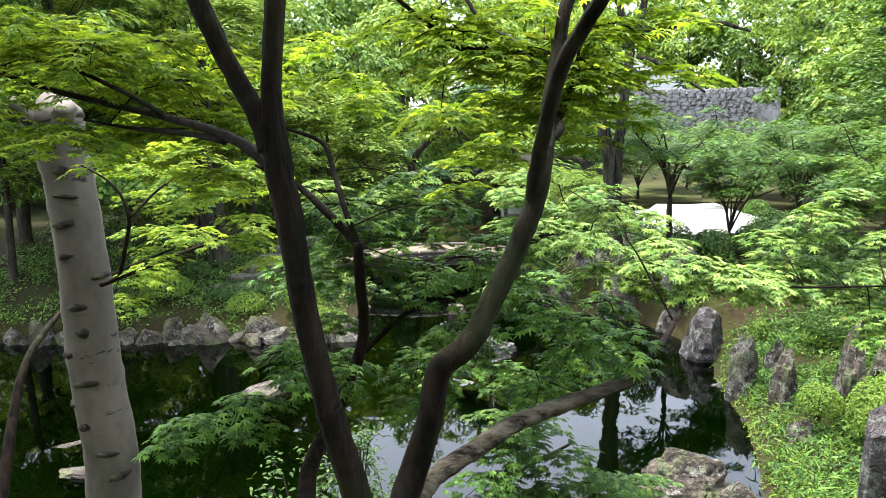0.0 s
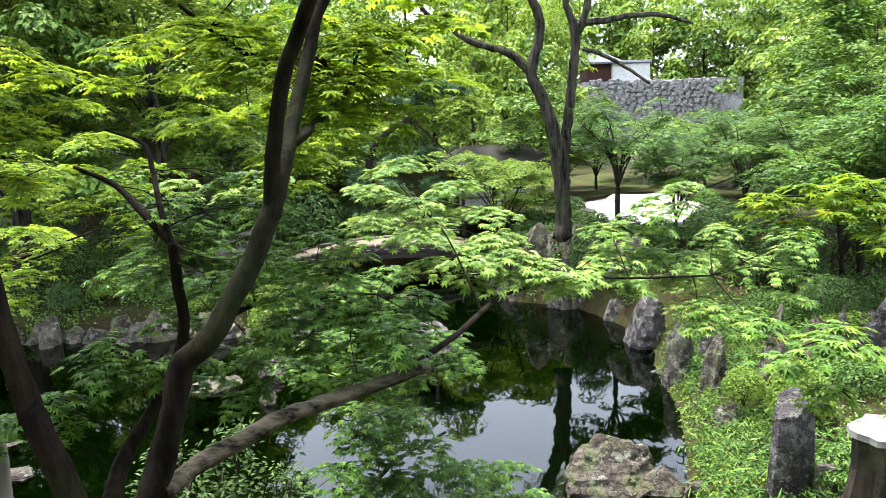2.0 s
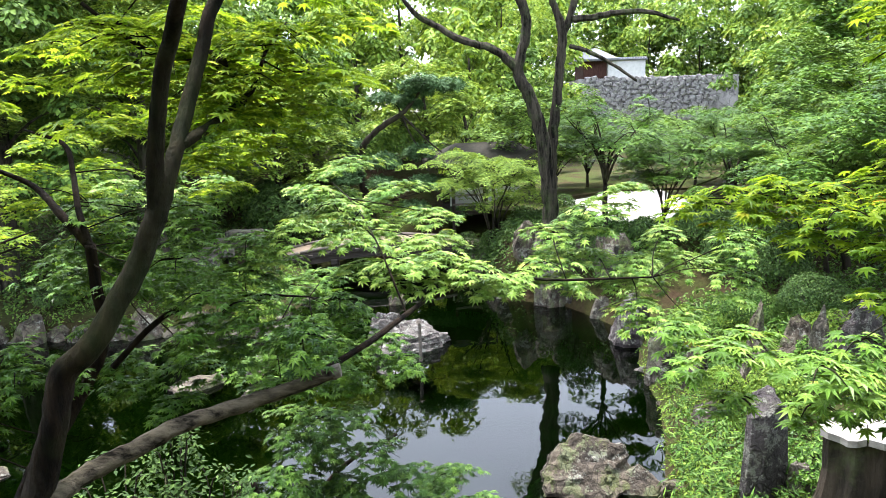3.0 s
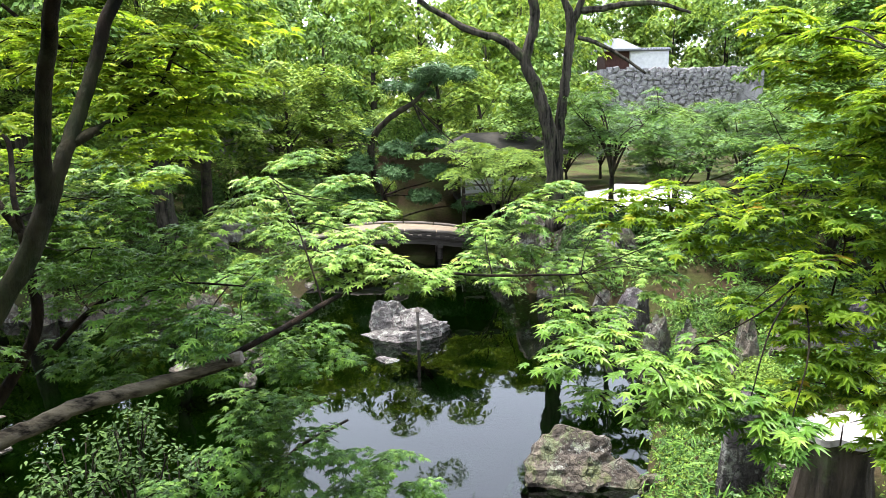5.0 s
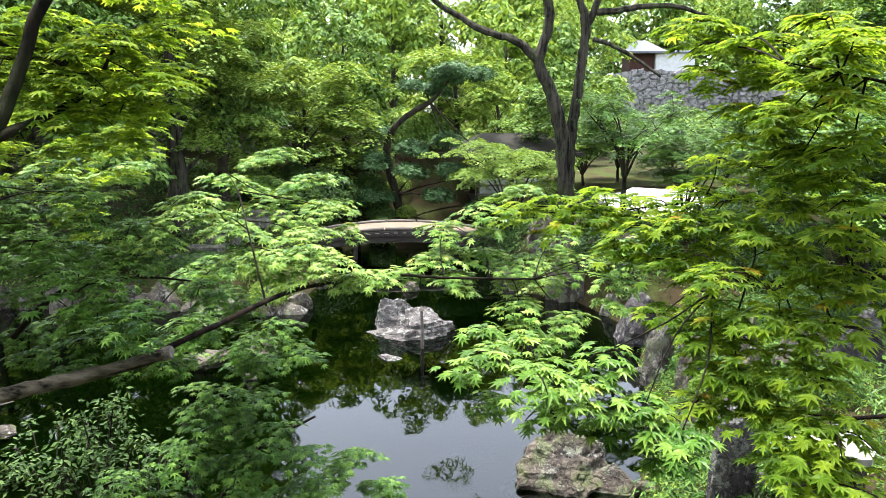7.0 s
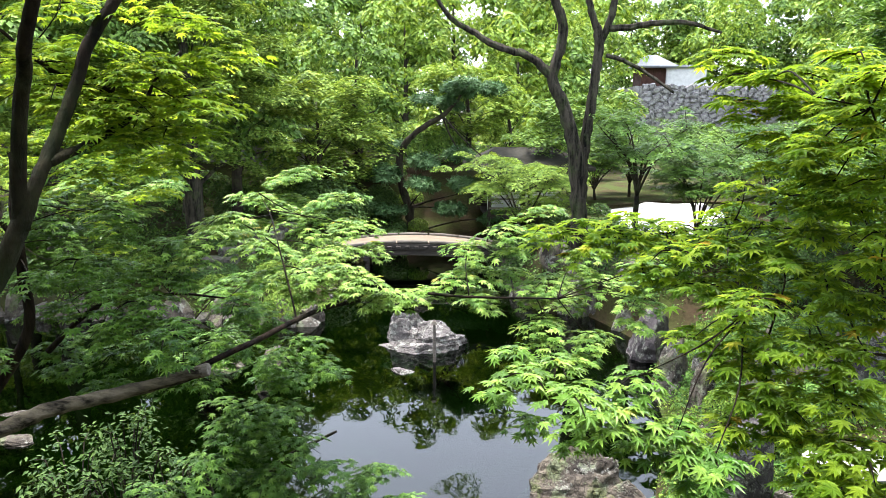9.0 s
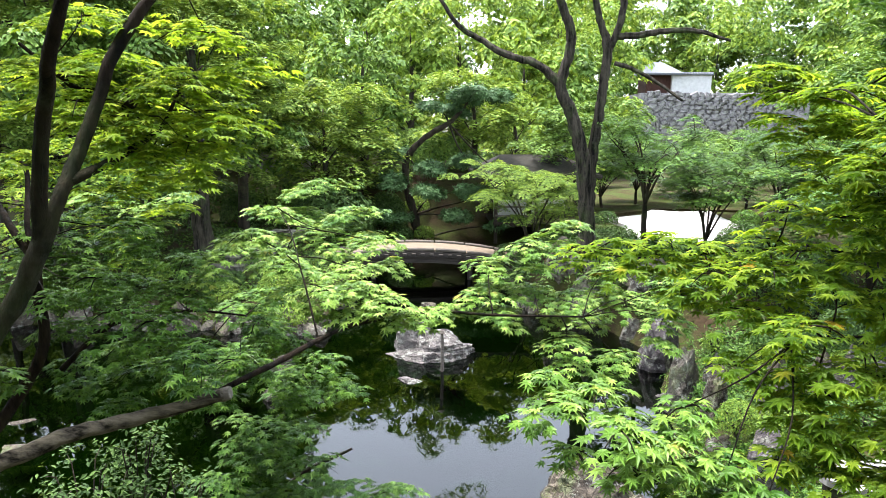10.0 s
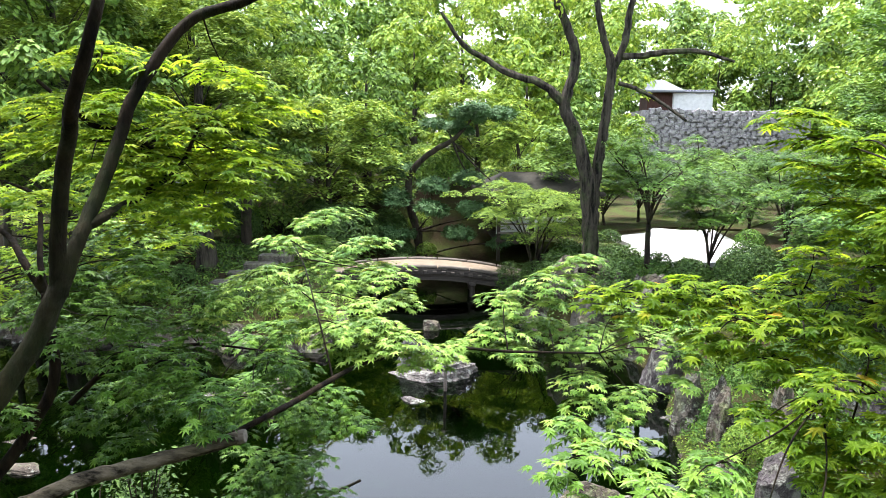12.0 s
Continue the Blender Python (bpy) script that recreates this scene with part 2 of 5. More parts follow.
def tube(rows, sides=8, steps=5, knob=0.06, seed=0):
    """A tapered, gently crooked limb along rows of (x, y, z, radius)."""
    p = np.array(rows, float)
    ext = np.vstack([2 * p[0] - p[1], p, 2 * p[-1] - p[-2]])
    pts = []
    for i in range(1, len(ext) - 2):
        a, b, c, d = ext[i - 1:i + 3]
        for s in np.arange(steps) / steps:
            pts.append(0.5 * (2 * b + (c - a) * s + (2 * a - 5 * b + 4 * c - d) * s**2 + (3 * b - a - 3 * c + d) * s**3))
    pts.append(p[-1])
    pts = np.array(pts)
    rad = np.maximum(pts[:, 3], 0.001)
    r = np.random.default_rng(seed + 7)
    cen = pts[:, :3] + r.normal(0, 1, (len(pts), 3)) * rad[:, None] * knob
    tan = np.gradient(cen, axis=0)
    tan /= np.linalg.norm(tan, axis=1)[:, None] + 1e-9
    ref = np.where(np.abs(tan[:, 2:3]) > 0.9, [[1.0, 0, 0]], [[0, 0, 1.0]])
    u = np.cross(tan, ref)
    u /= np.linalg.norm(u, axis=1)[:, None]
    for i in range(1, len(u)):
        w = u[i - 1] - tan[i] * (u[i - 1] @ tan[i])
        u[i] = w / (np.linalg.norm(w) + 1e-9)
    w = np.cross(tan, u)
    ang = np.arange(sides) / sides * 2 * np.pi
    rr = rad[:, None] * (1 + r.normal(0, knob, (len(pts), sides)) + r.normal(0, knob * 1.6, sides)[None, :])
    v = cen[:, None] + rr[..., None] * (np.cos(ang)[None, :, None] * u[:, None] + np.sin(ang)[None, :, None] * w[:, None])
    n = len(pts)
    i, j = np.meshgrid(np.arange(n - 1), np.arange(sides), indexing="ij")
    q = np.stack([i * sides + j, i * sides + (j + 1) % sides, (i + 1) * sides + (j + 1) % sides, (i + 1) * sides + j], -1).reshape(-1, 4)
    v = np.vstack([v.reshape(-1, 3), cen[:1], cen[-1:]])
    j = np.arange(sides)
    cap = np.vstack([np.stack([0 * j + n * sides, (j + 1) % sides, j], -1), np.stack([0 * j + n * sides + 1, (n - 1) * sides + j, (n - 1) * sides + (j + 1) % sides], -1)])
    return v, q, cap


class Pile:
    """Gathers tubes or leaves into one mesh."""

    def __init__(self):
        self.v, self.q, self.t, self.n = [], [], [], 0

    def add(self, v, q=None, t=None):
        self.v.append(v)
        if q is not None and len(q):
            self.q.append(np.asarray(q) + self.n)
        if t is not None and len(t):
            self.t.append(np.asarray(t) + self.n)
        self.n += len(v)

    def limb(self, rows, **k):
        self.add(*tube(rows, **k))

    def data(self, name, mat, smooth=False):
        f = [np.vstack(a) for a in (self.q, self.t) if a]
        return mesh_data(name, np.vstack(self.v), f, mat, smooth)


def star_leaf(lobes=7, droop=0.12):
    """A palmate maple leaf one unit across, stalk at the origin, tip along +y."""
    spread = np.radians(np.linspace(-128, 128, lobes))
    length = np.interp(np.abs(spread), [0, 1.2, 2.3], [0.62, 0.54, 0.28])
    out, half = [], (spread[1] - spread[0]) / 2
    hub = np.array([0, 0.3, 0])
    for i, (a, le) in enumerate(zip(spread, length)):
        if i:
            out.append((hub[0] + 0.235 * np.sin(a - half), hub[1] + 0.235 * np.cos(a - half), 0.015))
        out.append((hub[0] + le * np.sin(a), hub[1] + le * np.cos(a), -droop * le * 1.6))
    out.append((0, 0.12, 0))
    v = np.vstack([hub, out])
    k = len(out)
    t = np.array([(0, 1 + (i + 1) % k, 1 + i) for i in range(k)])
    return v, t


def oval_leaf(w=0.45):
    v = np.array([(0, 0, 0), (w / 2, 0.45, 0.06), (0, 1, -0.08), (-w / 2, 0.45, 0.06)], float)
    return v, np.array([(0, 1, 2), (0, 2, 3)])


def tri_leaf():
    """Three joined lobes for a maple seen from far off."""
    v = np.array([(0, 0.1, 0), (0.5, 0.2, -0.1), (0.16, 0.45, 0), (0, 1.0, -0.12), (-0.16, 0.45, 0), (-0.5, 0.2, -0.1)], float)
    return v, np.array([(0, 1, 2), (0, 2, 4), (2, 3, 4), (0, 4, 5)])


STAR7, STAR5, OVAL, TRI = star_leaf(7), star_leaf(5), oval_leaf(), tri_leaf()
SLIM, BROAD = oval_leaf(0.3), oval_leaf(0.62)
NEEDLES = (np.array([(0, 0, 0), (0.55, 0.65, 0.3), (0.38, 0.85, 0.28), (-0.55, 0.65, 0.3), (-0.38, 0.85, 0.28), (0.11, 1.0, 0.1), (-0.11, 1.0, 0.1)], float),
           np.array([(0, 1, 2), (0, 4, 3), (0, 5, 6)]))


def leaves(pile, shape, pos, normal, size, r, toward=0):
    """Lay copies of a leaf shape at pos, facing normal, with random headings, into a pile."""
    n = len(pos)
    nz = normal / (np.linalg.norm(normal, axis=1)[:, None] + 1e-9)
    head = r.normal(0, 1, (n, 3)) * (0.55 if np.ndim(toward) else 1) + toward
    y = head - nz * (head * nz).sum(1)[:, None]
    y /= np.linalg.norm(y, axis=1)[:, None] + 1e-9
    # tips hang: turn the heading to the downhill side mostly
    y = np.where((y[:, 2:3] > 0) & (r.random((n, 1)) < 0.8), -y, y)
    x = np.cross(y, nz)
    v, t = shape
    s = np.broadcast_to(size, (n,))[:, None, None]
    vv = pos[:, None] + s * (v[None, :, :1] * x[:, None] + v[None, :, 1:2] * y[:, None] + v[None, :, 2:] * nz[:, None])
    tt = t[None] + (np.arange(n) * len(v))[:, None, None]
    pile.add(vv.reshape(-1, 3), None, tt.reshape(-1, 3))


def pad(pile, twigs, c, rad, shape, size, r, cover=1.25, flat=0.03, droop=0.3, tilt=0.13):
    """One flat, drooping spray of maple leaves round c, overlapping like shingles with the tips outward."""
    n = max(8, int(cover * math.pi * rad**2 / (0.36 * size**2)))
    a, q = r.random(n) * 2 * np.pi, np.sqrt(r.random(n))
    lump = 0.72 + 0.26 * np.sin(a * 3 + r.random() * 6) + 0.16 * np.sin(a * 5 + r.random() * 6) + 0.1 * np.sin(a * 9 + r.random() * 6)
    d = np.stack([np.cos(a), np.sin(a), 0 * a], 1) * (q * lump * rad)[:, None]
    lean = r.normal(0, 0.13, 2) + [0, 0.13]
    z = d[:, 0] * lean[0] + d[:, 1] * lean[1] - droop * rad * q**2 + r.normal(0, flat * rad, n)
    pos = np.array(c) + d + np.stack([0 * z, 0 * z, z], 1)
    out = d / (rad + 1e-9)
    nor = np.array([0, 0, 1.0]) + out * 0.42 + r.normal(0, tilt, (n, 3)) * [1, 1, 0.3]
    leaves(pile, shape, pos, nor, size * r.uniform(0.65, 1.15, n), r, out * 1.3)
    if twigs is not None:
        for k in range(3):
            b = r.random() * 6.28
            e = np.array([math.cos(b), math.sin(b)]) * rad * 0.8
            twigs.limb([(c[0], c[1], c[2] - 0.12 * rad, 0.003), (c[0] + e[0] * 0.5, c[1] + e[1] * 0.5, c[2] - 0.1 * rad, 0.003), (c[0] + e[0], c[1] + e[1], c[2] - 0.35 * rad, 0.0012)], sides=3, steps=2)


def cap_clump(pile, c, rad, size, r, cover=1.2):
    """A rounded cap of foliage with a ragged skirt, open below, its leaves hanging outward."""
    n = max(10, int(cover * math.pi * rad**2 / (0.26 * size**2)))
    a, q = r.random(n) * 2 * np.pi, r.random(n) ** 0.55
    lump = 0.8 + 0.2 * np.sin(a * 4 + r.random() * 6) + 0.14 * np.sin(a * 7 + r.random() * 6)
    out = np.stack([np.cos(a), np.sin(a), 0 * a], 1)
    z = rad * (0.42 - 0.75 * q**2 + r.normal(0, 0.05, n))
    pos = np.array(c) + out * (q * lump * rad)[:, None] + np.stack([0 * z, 0 * z, z], 1)
    leaves(pile, BROAD, pos, out * (0.15 + 1.1 * q)[:, None] + [0, 0, 1.0] + r.normal(0, 0.2, (n, 3)), size * r.uniform(0.65, 1.2, n), r, out * 1.2)


def ball_clump(pile, c, rad, shape, size, r, cover=1.1, squash=0.75, tilt=0.6):
    """A rounded, ragged clump of foliage."""
    n = max(10, int(cover * 4 * math.pi * rad**2 / (0.45 * size**2) * 0.5))
    d = r.normal(0, 1, (n, 3))
    d[:, 2] = np.abs(d[:, 2]) * 1.0 - 0.35
    d /= np.linalg.norm(d, axis=1)[:, None]
    q = rad * (0.55 + 0.45 * np.sqrt(r.random(n))) * (0.85 + 0.25 * np.sin(d[:, 0] * 5 + c[0]) * np.cos(d[:, 1] * 5 + c[1]))
    pos = np.array(c) + d * q[:, None] * [1, 1, squash]
    leaves(pile, shape, pos, d * 0.8 + [0, 0, 0.7] + r.normal(0, tilt, (n, 3)), size * r.uniform(0.6, 1.2, n), r)


# ---- ground, pond ----
WATER_Z = -3.25
SHORE = [(-40, 5.2), (-14, 5.2), (-5, 5.0), (0, 4.9), (2.6, 5.2), (3.4, 6.4), (3.9, 7.6), (4.45, 9.0), (4.95, 10.5), (5.3, 12.6), (5.65, 13.6), (5.5, 15.2),
         (4.8, 17.1), (3.4, 17.9), (2.9, 20.0), (2.7, 23.8), (1.8, 25.2), (-1.5, 24.8), (-2.4, 23.2), (-2.2, 20.5), (-2.4, 17.5), (-2.5, 15.9), (-3.6, 15.9), (-6, 16.2), (-9, 16.2), (-14, 17.0), (-40, 19.0)]


def shore_distance(x, y):
    """Distance to the shore line, positive on land."""
    p = np.array(SHORE)
    a, b = p, np.roll(p, -1, 0)
    best, inside = np.full(x.shape, 1e9), np.zeros(x.shape, bool)
    for (x0, y0), (x1, y1) in zip(a, b):
        dx, dy = x1 - x0, y1 - y0
        s = np.clip(((x - x0) * dx + (y - y0) * dy) / (dx * dx + dy * dy), 0, 1)
        best = np.minimum(best, np.hypot(x - x0 - s * dx, y - y0 - s * dy))
        hit = (y0 > y) != (y1 > y)
        with np.errstate(divide="ignore", invalid="ignore"):
            inside ^= hit & (x < (x1 - x0) * (y - y0) / (y1 - y0) + x0)
    return np.where(inside, -best, best)


def wave(x, y):
    return 0.5 * np.sin(x * 0.9 + 1.3 * np.sin(y * 0.5)) * np.cos(y * 0.8 + x * 0.23) + 0.3 * np.sin(x * 2.3 + y * 1.9) * np.cos(y * 2.7 - x)


def ground_z(x, y):
    x, y = np.asarray(x, float), np.asarray(y, float)
    d = shore_distance(x, y)
    w = wave(x, y)
    left = np.interp(d, [0, 0.25, 1.0, 3.0, 8.0, 25.0, 80.0], [0, 0.25, 0.5, 1.1, 1.7, 1.9, 2.0])
    right = np.interp(d, [0, 0.25, 1.0, 3.0, 8.0, 80.0], [0, 0.18, 0.45, 1.05, 1.55, 1.8])
    court = np.interp(d, [0, 0.12, 0.5, 1.5, 8.0, 80.0], [0, 0.7, 1.35, 1.6, 1.65, 1.8])
    side = np.clip((x - 2.0) / 1.5, 0, 1)
    far = np.clip((y - 14.5) / 2.0, 0, 1) * np.clip((21.0 - y + np.clip(x - 3.4, 0, 9) * 3) / 2, 0, 1)
    land = WATER_Z + 0.1 + left * (1 - side) + side * (right * (1 - far) + court * far) + 0.1 * w * np.clip(d, 0, 1) * (1 - far)
    bed = WATER_Z - np.interp(-d, [0, 0.4, 2.0, 6.0], [-0.1, 0.25, 0.6, 1.0]) + 0.06 * w
    z = np.where(d > 0, land, bed)
    rise = np.clip((y - 25.0) / 5.5, 0, 1)
    z = z + 1.6 * rise * rise * (3 - 2 * rise) * np.clip((x + 14) / 4, 0, 1) * np.clip((3.0 - x) / 1.5, 0, 1)
    near = np.interp(y, [-200, -3, 0.95, 5.0], [0.3, 0.0, 0.0, -3.4]) + 0.03 * w
    z = np.where(y < 5.0, np.maximum(z, near), z)
    return z


def stretched(lo, hi, c, fine, far_n, near_half):
    mid = np.arange(c - near_half, c + near_half, fine)
    a = c - near_half - (np.geomspace(1, 1 + (c - near_half - lo), far_n) - 1)[1:][::-1]
    b = mid[-1] + (np.geomspace(1, 1 + (hi - mid[-1]), far_n) - 1)[1:]
    return np.concatenate([a, mid, b])


def grid_mesh(name, xs, ys, zf, mat):
    x, y = np.meshgrid(xs, ys)
    v = np.stack([x, y, zf(x, y)], -1).reshape(-1, 3)
    nx, ny = len(xs), len(ys)
    i, j = np.meshgrid(np.arange(ny - 1), np.arange(nx - 1), indexing="ij")
    q = np.stack([i * nx + j, i * nx + j + 1, (i + 1) * nx + j + 1, (i + 1) * nx + j], -1).reshape(-1, 4)
    return mesh_data(name, v, [q], mat, True)


put("ground", grid_mesh("ground", stretched(-900, 900, 0, 0.15, 30, 14), stretched(-300, 1500, 13, 0.15, 30, 14.5), ground_z, GROUND),
    None, "mossy brown and green garden earth sloping to the pond", "ground", "", "structure")
put("pond_water", grid_mesh("pond_water", np.linspace(-42, 7, 40), np.linspace(4, 30, 24), lambda x, y: np.full(x.shape, WATER_Z), WATER),
    None, "still dark green pond water mirroring the sky", "water", "", "structure")


def at_ground(x, y, sink=0.0):
    return float(ground_z(np.array([x]), np.array([y]))[0]) - sink


# ---- rocks ----
def rock(name, c, size, mat, seed, label, turn=0, facets=7, sub=4, category="rock", rough=0.12, group="", parent=None):
    """A faceted boulder; c is the middle of its foot."""
    r = np.random.default_rng(seed)
    bm = bmesh.new()
    bmesh.ops.create_icosphere(bm, subdivisions=sub, radius=1)
    v = np.array([q.co for q in bm.verts])
    for _ in range(facets):
        n = r.normal(0, 1, 3)
        n[2] = abs(n[2]) * 0.7
        n /= np.linalg.norm(n)
        h = r.uniform(0.5, 0.82)
        over = np.maximum(v @ n - h, 0)
        v -= n * (over * 0.97)[:, None]
    off = r.uniform(0, 50, 3)
    for i, q in enumerate(bm.verts):
        p = Vector(v[i] * 1.6 + off)
        k = noise.fractal(p, 0.8, 2.1, 5) * rough - abs(noise.noise(Vector((p.x * 1.2, p.y * 1.2, p.z * 3.4)))) * rough * 1.1 + abs(noise.noise(p * 6.1)) * rough * 0.6 - abs(noise.noise(p * 12.3)) * rough * 0.3
        co = Vector(v[i]) * (1 + k)
        q.co = (co.x * size[0] / 1.6, co.y * size[1] / 1.6, (co.z + 0.35) * size[2] / 1.15)
    me = bpy.data.meshes.new(name)
    bm.to_mesh(me)
    bm.free()
    me.materials.append(mat)
    ob = put(name, me, parent, label, category, group)
    ob.matrix_basis = pose(*c, 0, 0, turn)
    return ob


# ---- trees ----
def near_tree(name, label, trunk_rows, pads, mat, bark_mat, size=0.085, shape=STAR7, seed=1, cover=1.6, cut=False, sprigs=True, second=None):
    t = thing(name, label, "tree", (0, 0, 0))
    for i, rows in enumerate(trunk_rows):
        wood = Pile()
        wood.limb(rows, sides=14, steps=6, knob=0.05 if cut and not i else 0.032, seed=seed * 10 + i)
        nm = "limb" if i else "trunk"
        put(nm, wood.data(nm, BARK_SHADED if i else bark_mat, True), t)
    r = np.random.default_rng(seed)
    tips = np.vstack([np.array(a[:3]) + (np.array(b[:3]) - np.array(a[:3])) * f for rows in trunk_rows for a, b in zip(rows, rows[1:]) for f in (0, 0.25, 0.5, 0.75, 1)])
    crown, twigs = Pile(), Pile()
    other = Pile()
    for i, (x, y, z, rad) in enumerate(list(pads) + (list(second[1]) if second else [])):
        pile = crown if i < len(pads) else other
        pad(pile, twigs if sprigs else None, (x, y, z), rad, shape, size, r, cover)
        o = r.normal(0, 0.45 * rad, 3)
        pad(pile, None, (x + o[0], y + o[1], z - rad * r.uniform(0.5, 0.8)), rad * 0.75, shape, size, r, cover)
        near = tips[np.argmin(((tips - [x, y, z]) ** 2).sum(1))]
        d = np.array([x, y, z]) - near
        if sprigs and np.linalg.norm(d) < 0.5 and abs(d[2]) < 0.3:
            m = near + d * 0.5 + r.normal(0, 0.05, 3) * np.linalg.norm(d)
            twigs.limb([(*near, 0.003), (*m, 0.0024), (x, y, z - 0.12 * rad, 0.0016)], sides=5, steps=4)
    if cut:
        a, e = np.array(trunk_rows[0][-2][:3]), np.array(trunk_rows[0][-1][:3])
        w = (e - a) / np.linalg.norm(e - a)
        q = trunk_rows[0][-1][3]
        face = Pile()
        face.limb([(*(e - w * 0.01), q * 1.05), (*(e + w * 0.012), q * 1.04), (*(e + w * 0.02), q * 0.95)], sides=14, steps=2, knob=0.02)
        put("cut_face", face.data("cut_face", BEAM_PALE), t, "pale sawn end of the limb")
    if sprigs:
        put("branchwork", twigs.data("branchwork", BARK_SHADED, True), t, "", "", "", "stuff")
    put("crown", crown.data("crown", mat), t)
    if second:
        put("lower_crown", other.data("lower_crown", second[0]), t, "paler green lower leaf sprays")
    return t


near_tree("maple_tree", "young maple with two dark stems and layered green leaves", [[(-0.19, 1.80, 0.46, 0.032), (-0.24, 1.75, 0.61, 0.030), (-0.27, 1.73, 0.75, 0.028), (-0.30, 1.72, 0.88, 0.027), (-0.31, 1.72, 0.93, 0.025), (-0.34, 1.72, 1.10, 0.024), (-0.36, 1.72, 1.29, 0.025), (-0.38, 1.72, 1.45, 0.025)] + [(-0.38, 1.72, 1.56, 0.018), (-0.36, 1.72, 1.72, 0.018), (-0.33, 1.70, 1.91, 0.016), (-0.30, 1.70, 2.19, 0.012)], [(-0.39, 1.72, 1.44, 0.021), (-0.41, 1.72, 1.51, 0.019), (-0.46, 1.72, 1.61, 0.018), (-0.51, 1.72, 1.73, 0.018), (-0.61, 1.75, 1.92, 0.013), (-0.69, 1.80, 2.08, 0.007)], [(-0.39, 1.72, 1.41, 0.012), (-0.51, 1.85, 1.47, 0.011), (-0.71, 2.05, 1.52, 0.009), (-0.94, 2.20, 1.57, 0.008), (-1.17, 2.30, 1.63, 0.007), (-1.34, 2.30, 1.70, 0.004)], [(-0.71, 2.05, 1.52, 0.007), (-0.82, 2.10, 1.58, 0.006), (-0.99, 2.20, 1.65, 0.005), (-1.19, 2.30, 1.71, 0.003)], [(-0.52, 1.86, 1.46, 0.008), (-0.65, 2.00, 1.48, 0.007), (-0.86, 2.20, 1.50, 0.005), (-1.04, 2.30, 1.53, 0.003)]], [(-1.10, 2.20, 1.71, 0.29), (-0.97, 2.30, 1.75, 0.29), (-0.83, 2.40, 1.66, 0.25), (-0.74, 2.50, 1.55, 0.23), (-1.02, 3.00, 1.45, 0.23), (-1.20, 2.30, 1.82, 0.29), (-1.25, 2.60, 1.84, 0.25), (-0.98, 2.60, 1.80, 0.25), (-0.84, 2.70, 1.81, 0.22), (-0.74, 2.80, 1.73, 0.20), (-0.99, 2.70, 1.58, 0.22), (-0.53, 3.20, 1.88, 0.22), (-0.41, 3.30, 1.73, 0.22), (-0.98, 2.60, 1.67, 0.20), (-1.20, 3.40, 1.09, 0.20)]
          # six high sprays above the view, added to shade the near left
          + [(-0.75 + 0.33 * math.cos(k * 2.4) * math.sqrt(k), 2.35 + 0.3 * math.sin(k * 2.4) * math.sqrt(k), 2.55 + 0.09 * (k % 5), 0.42) for k in range(6)], LEAF_UPPER, BARK_SHADED, 0.06, STAR7, 1, 1.25)
near_tree("maple_tree", "forked dark maple leaning over the pond with fresh leaves", [[(-0.22, 1.93, 0.36, 0.045), (-0.17, 1.97, 0.54, 0.040), (-0.10, 1.98, 0.75, 0.034), (-0.07, 2.00, 0.88, 0.034), (0.01, 2.00, 0.95, 0.032), (0.11, 2.06, 1.12, 0.029), (0.18, 2.08, 1.27, 0.028)] + [(0.22, 2.12, 1.40, 0.021), (0.24, 2.20, 1.52, 0.021), (0.28, 2.27, 1.69, 0.019), (0.32, 2.31, 1.83, 0.019), (0.45, 2.40, 2.05, 0.017), (0.63, 2.45, 2.13, 0.015), (0.83, 2.50, 2.26, 0.012), (1.07, 2.60, 2.46, 0.007)], [(0.18, 2.08, 1.25, 0.024), (0.19, 2.07, 1.38, 0.021), (0.24, 2.04, 1.60, 0.020), (0.29, 2.00, 1.70, 0.019), (0.33, 1.95, 1.77, 0.018), (0.42, 1.90, 1.94, 0.015), (0.50, 1.90, 2.21, 0.009)], [(0.30, 2.40, 1.66, 0.020), (0.27, 2.50, 1.70, 0.014), (0.18, 2.60, 1.73, 0.012), (0.04, 2.60, 1.73, 0.010), (-0.05, 2.60, 1.79, 0.008), (-0.17, 2.60, 1.89, 0.006)], [(0.226,2.144,1.436,.016), (0.27, 2.20, 1.47, 0.015), (0.28, 2.28, 1.49, 0.013), (0.32, 2.39, 1.54, 0.011), (0.37, 2.49, 1.61, 0.008), (0.40, 2.56, 1.72, 0.005), (0.46, 2.64, 1.82, 0.003)]], [(0.53, 2.50, 1.94, 0.23), (0.41, 2.50, 1.80, 0.25), (0.21, 2.60, 1.73, 0.23), (0.41, 2.70, 1.69, 0.25), (0.19, 2.80, 1.60, 0.23), (-0.04, 2.90, 1.57, 0.23), (0.07, 2.60, 2.01, 0.23), (0.08, 3.20, 1.39, 0.21), (0.03, 2.50, 1.80, 0.25), (0.16, 2.40, 1.71, 0.23), (-0.10, 2.60, 1.85, 0.23), (0.43, 2.60, 1.57, 0.17), (0.49, 2.60, 1.64, 0.17), (0.34, 2.40, 1.66, 0.23), (0.40, 2.50, 1.76, 0.23), (0.26, 2.60, 1.53, 0.17)], LEAF_UPPER, BARK_SHADED, 0.062, STAR7, 2, 1.25)
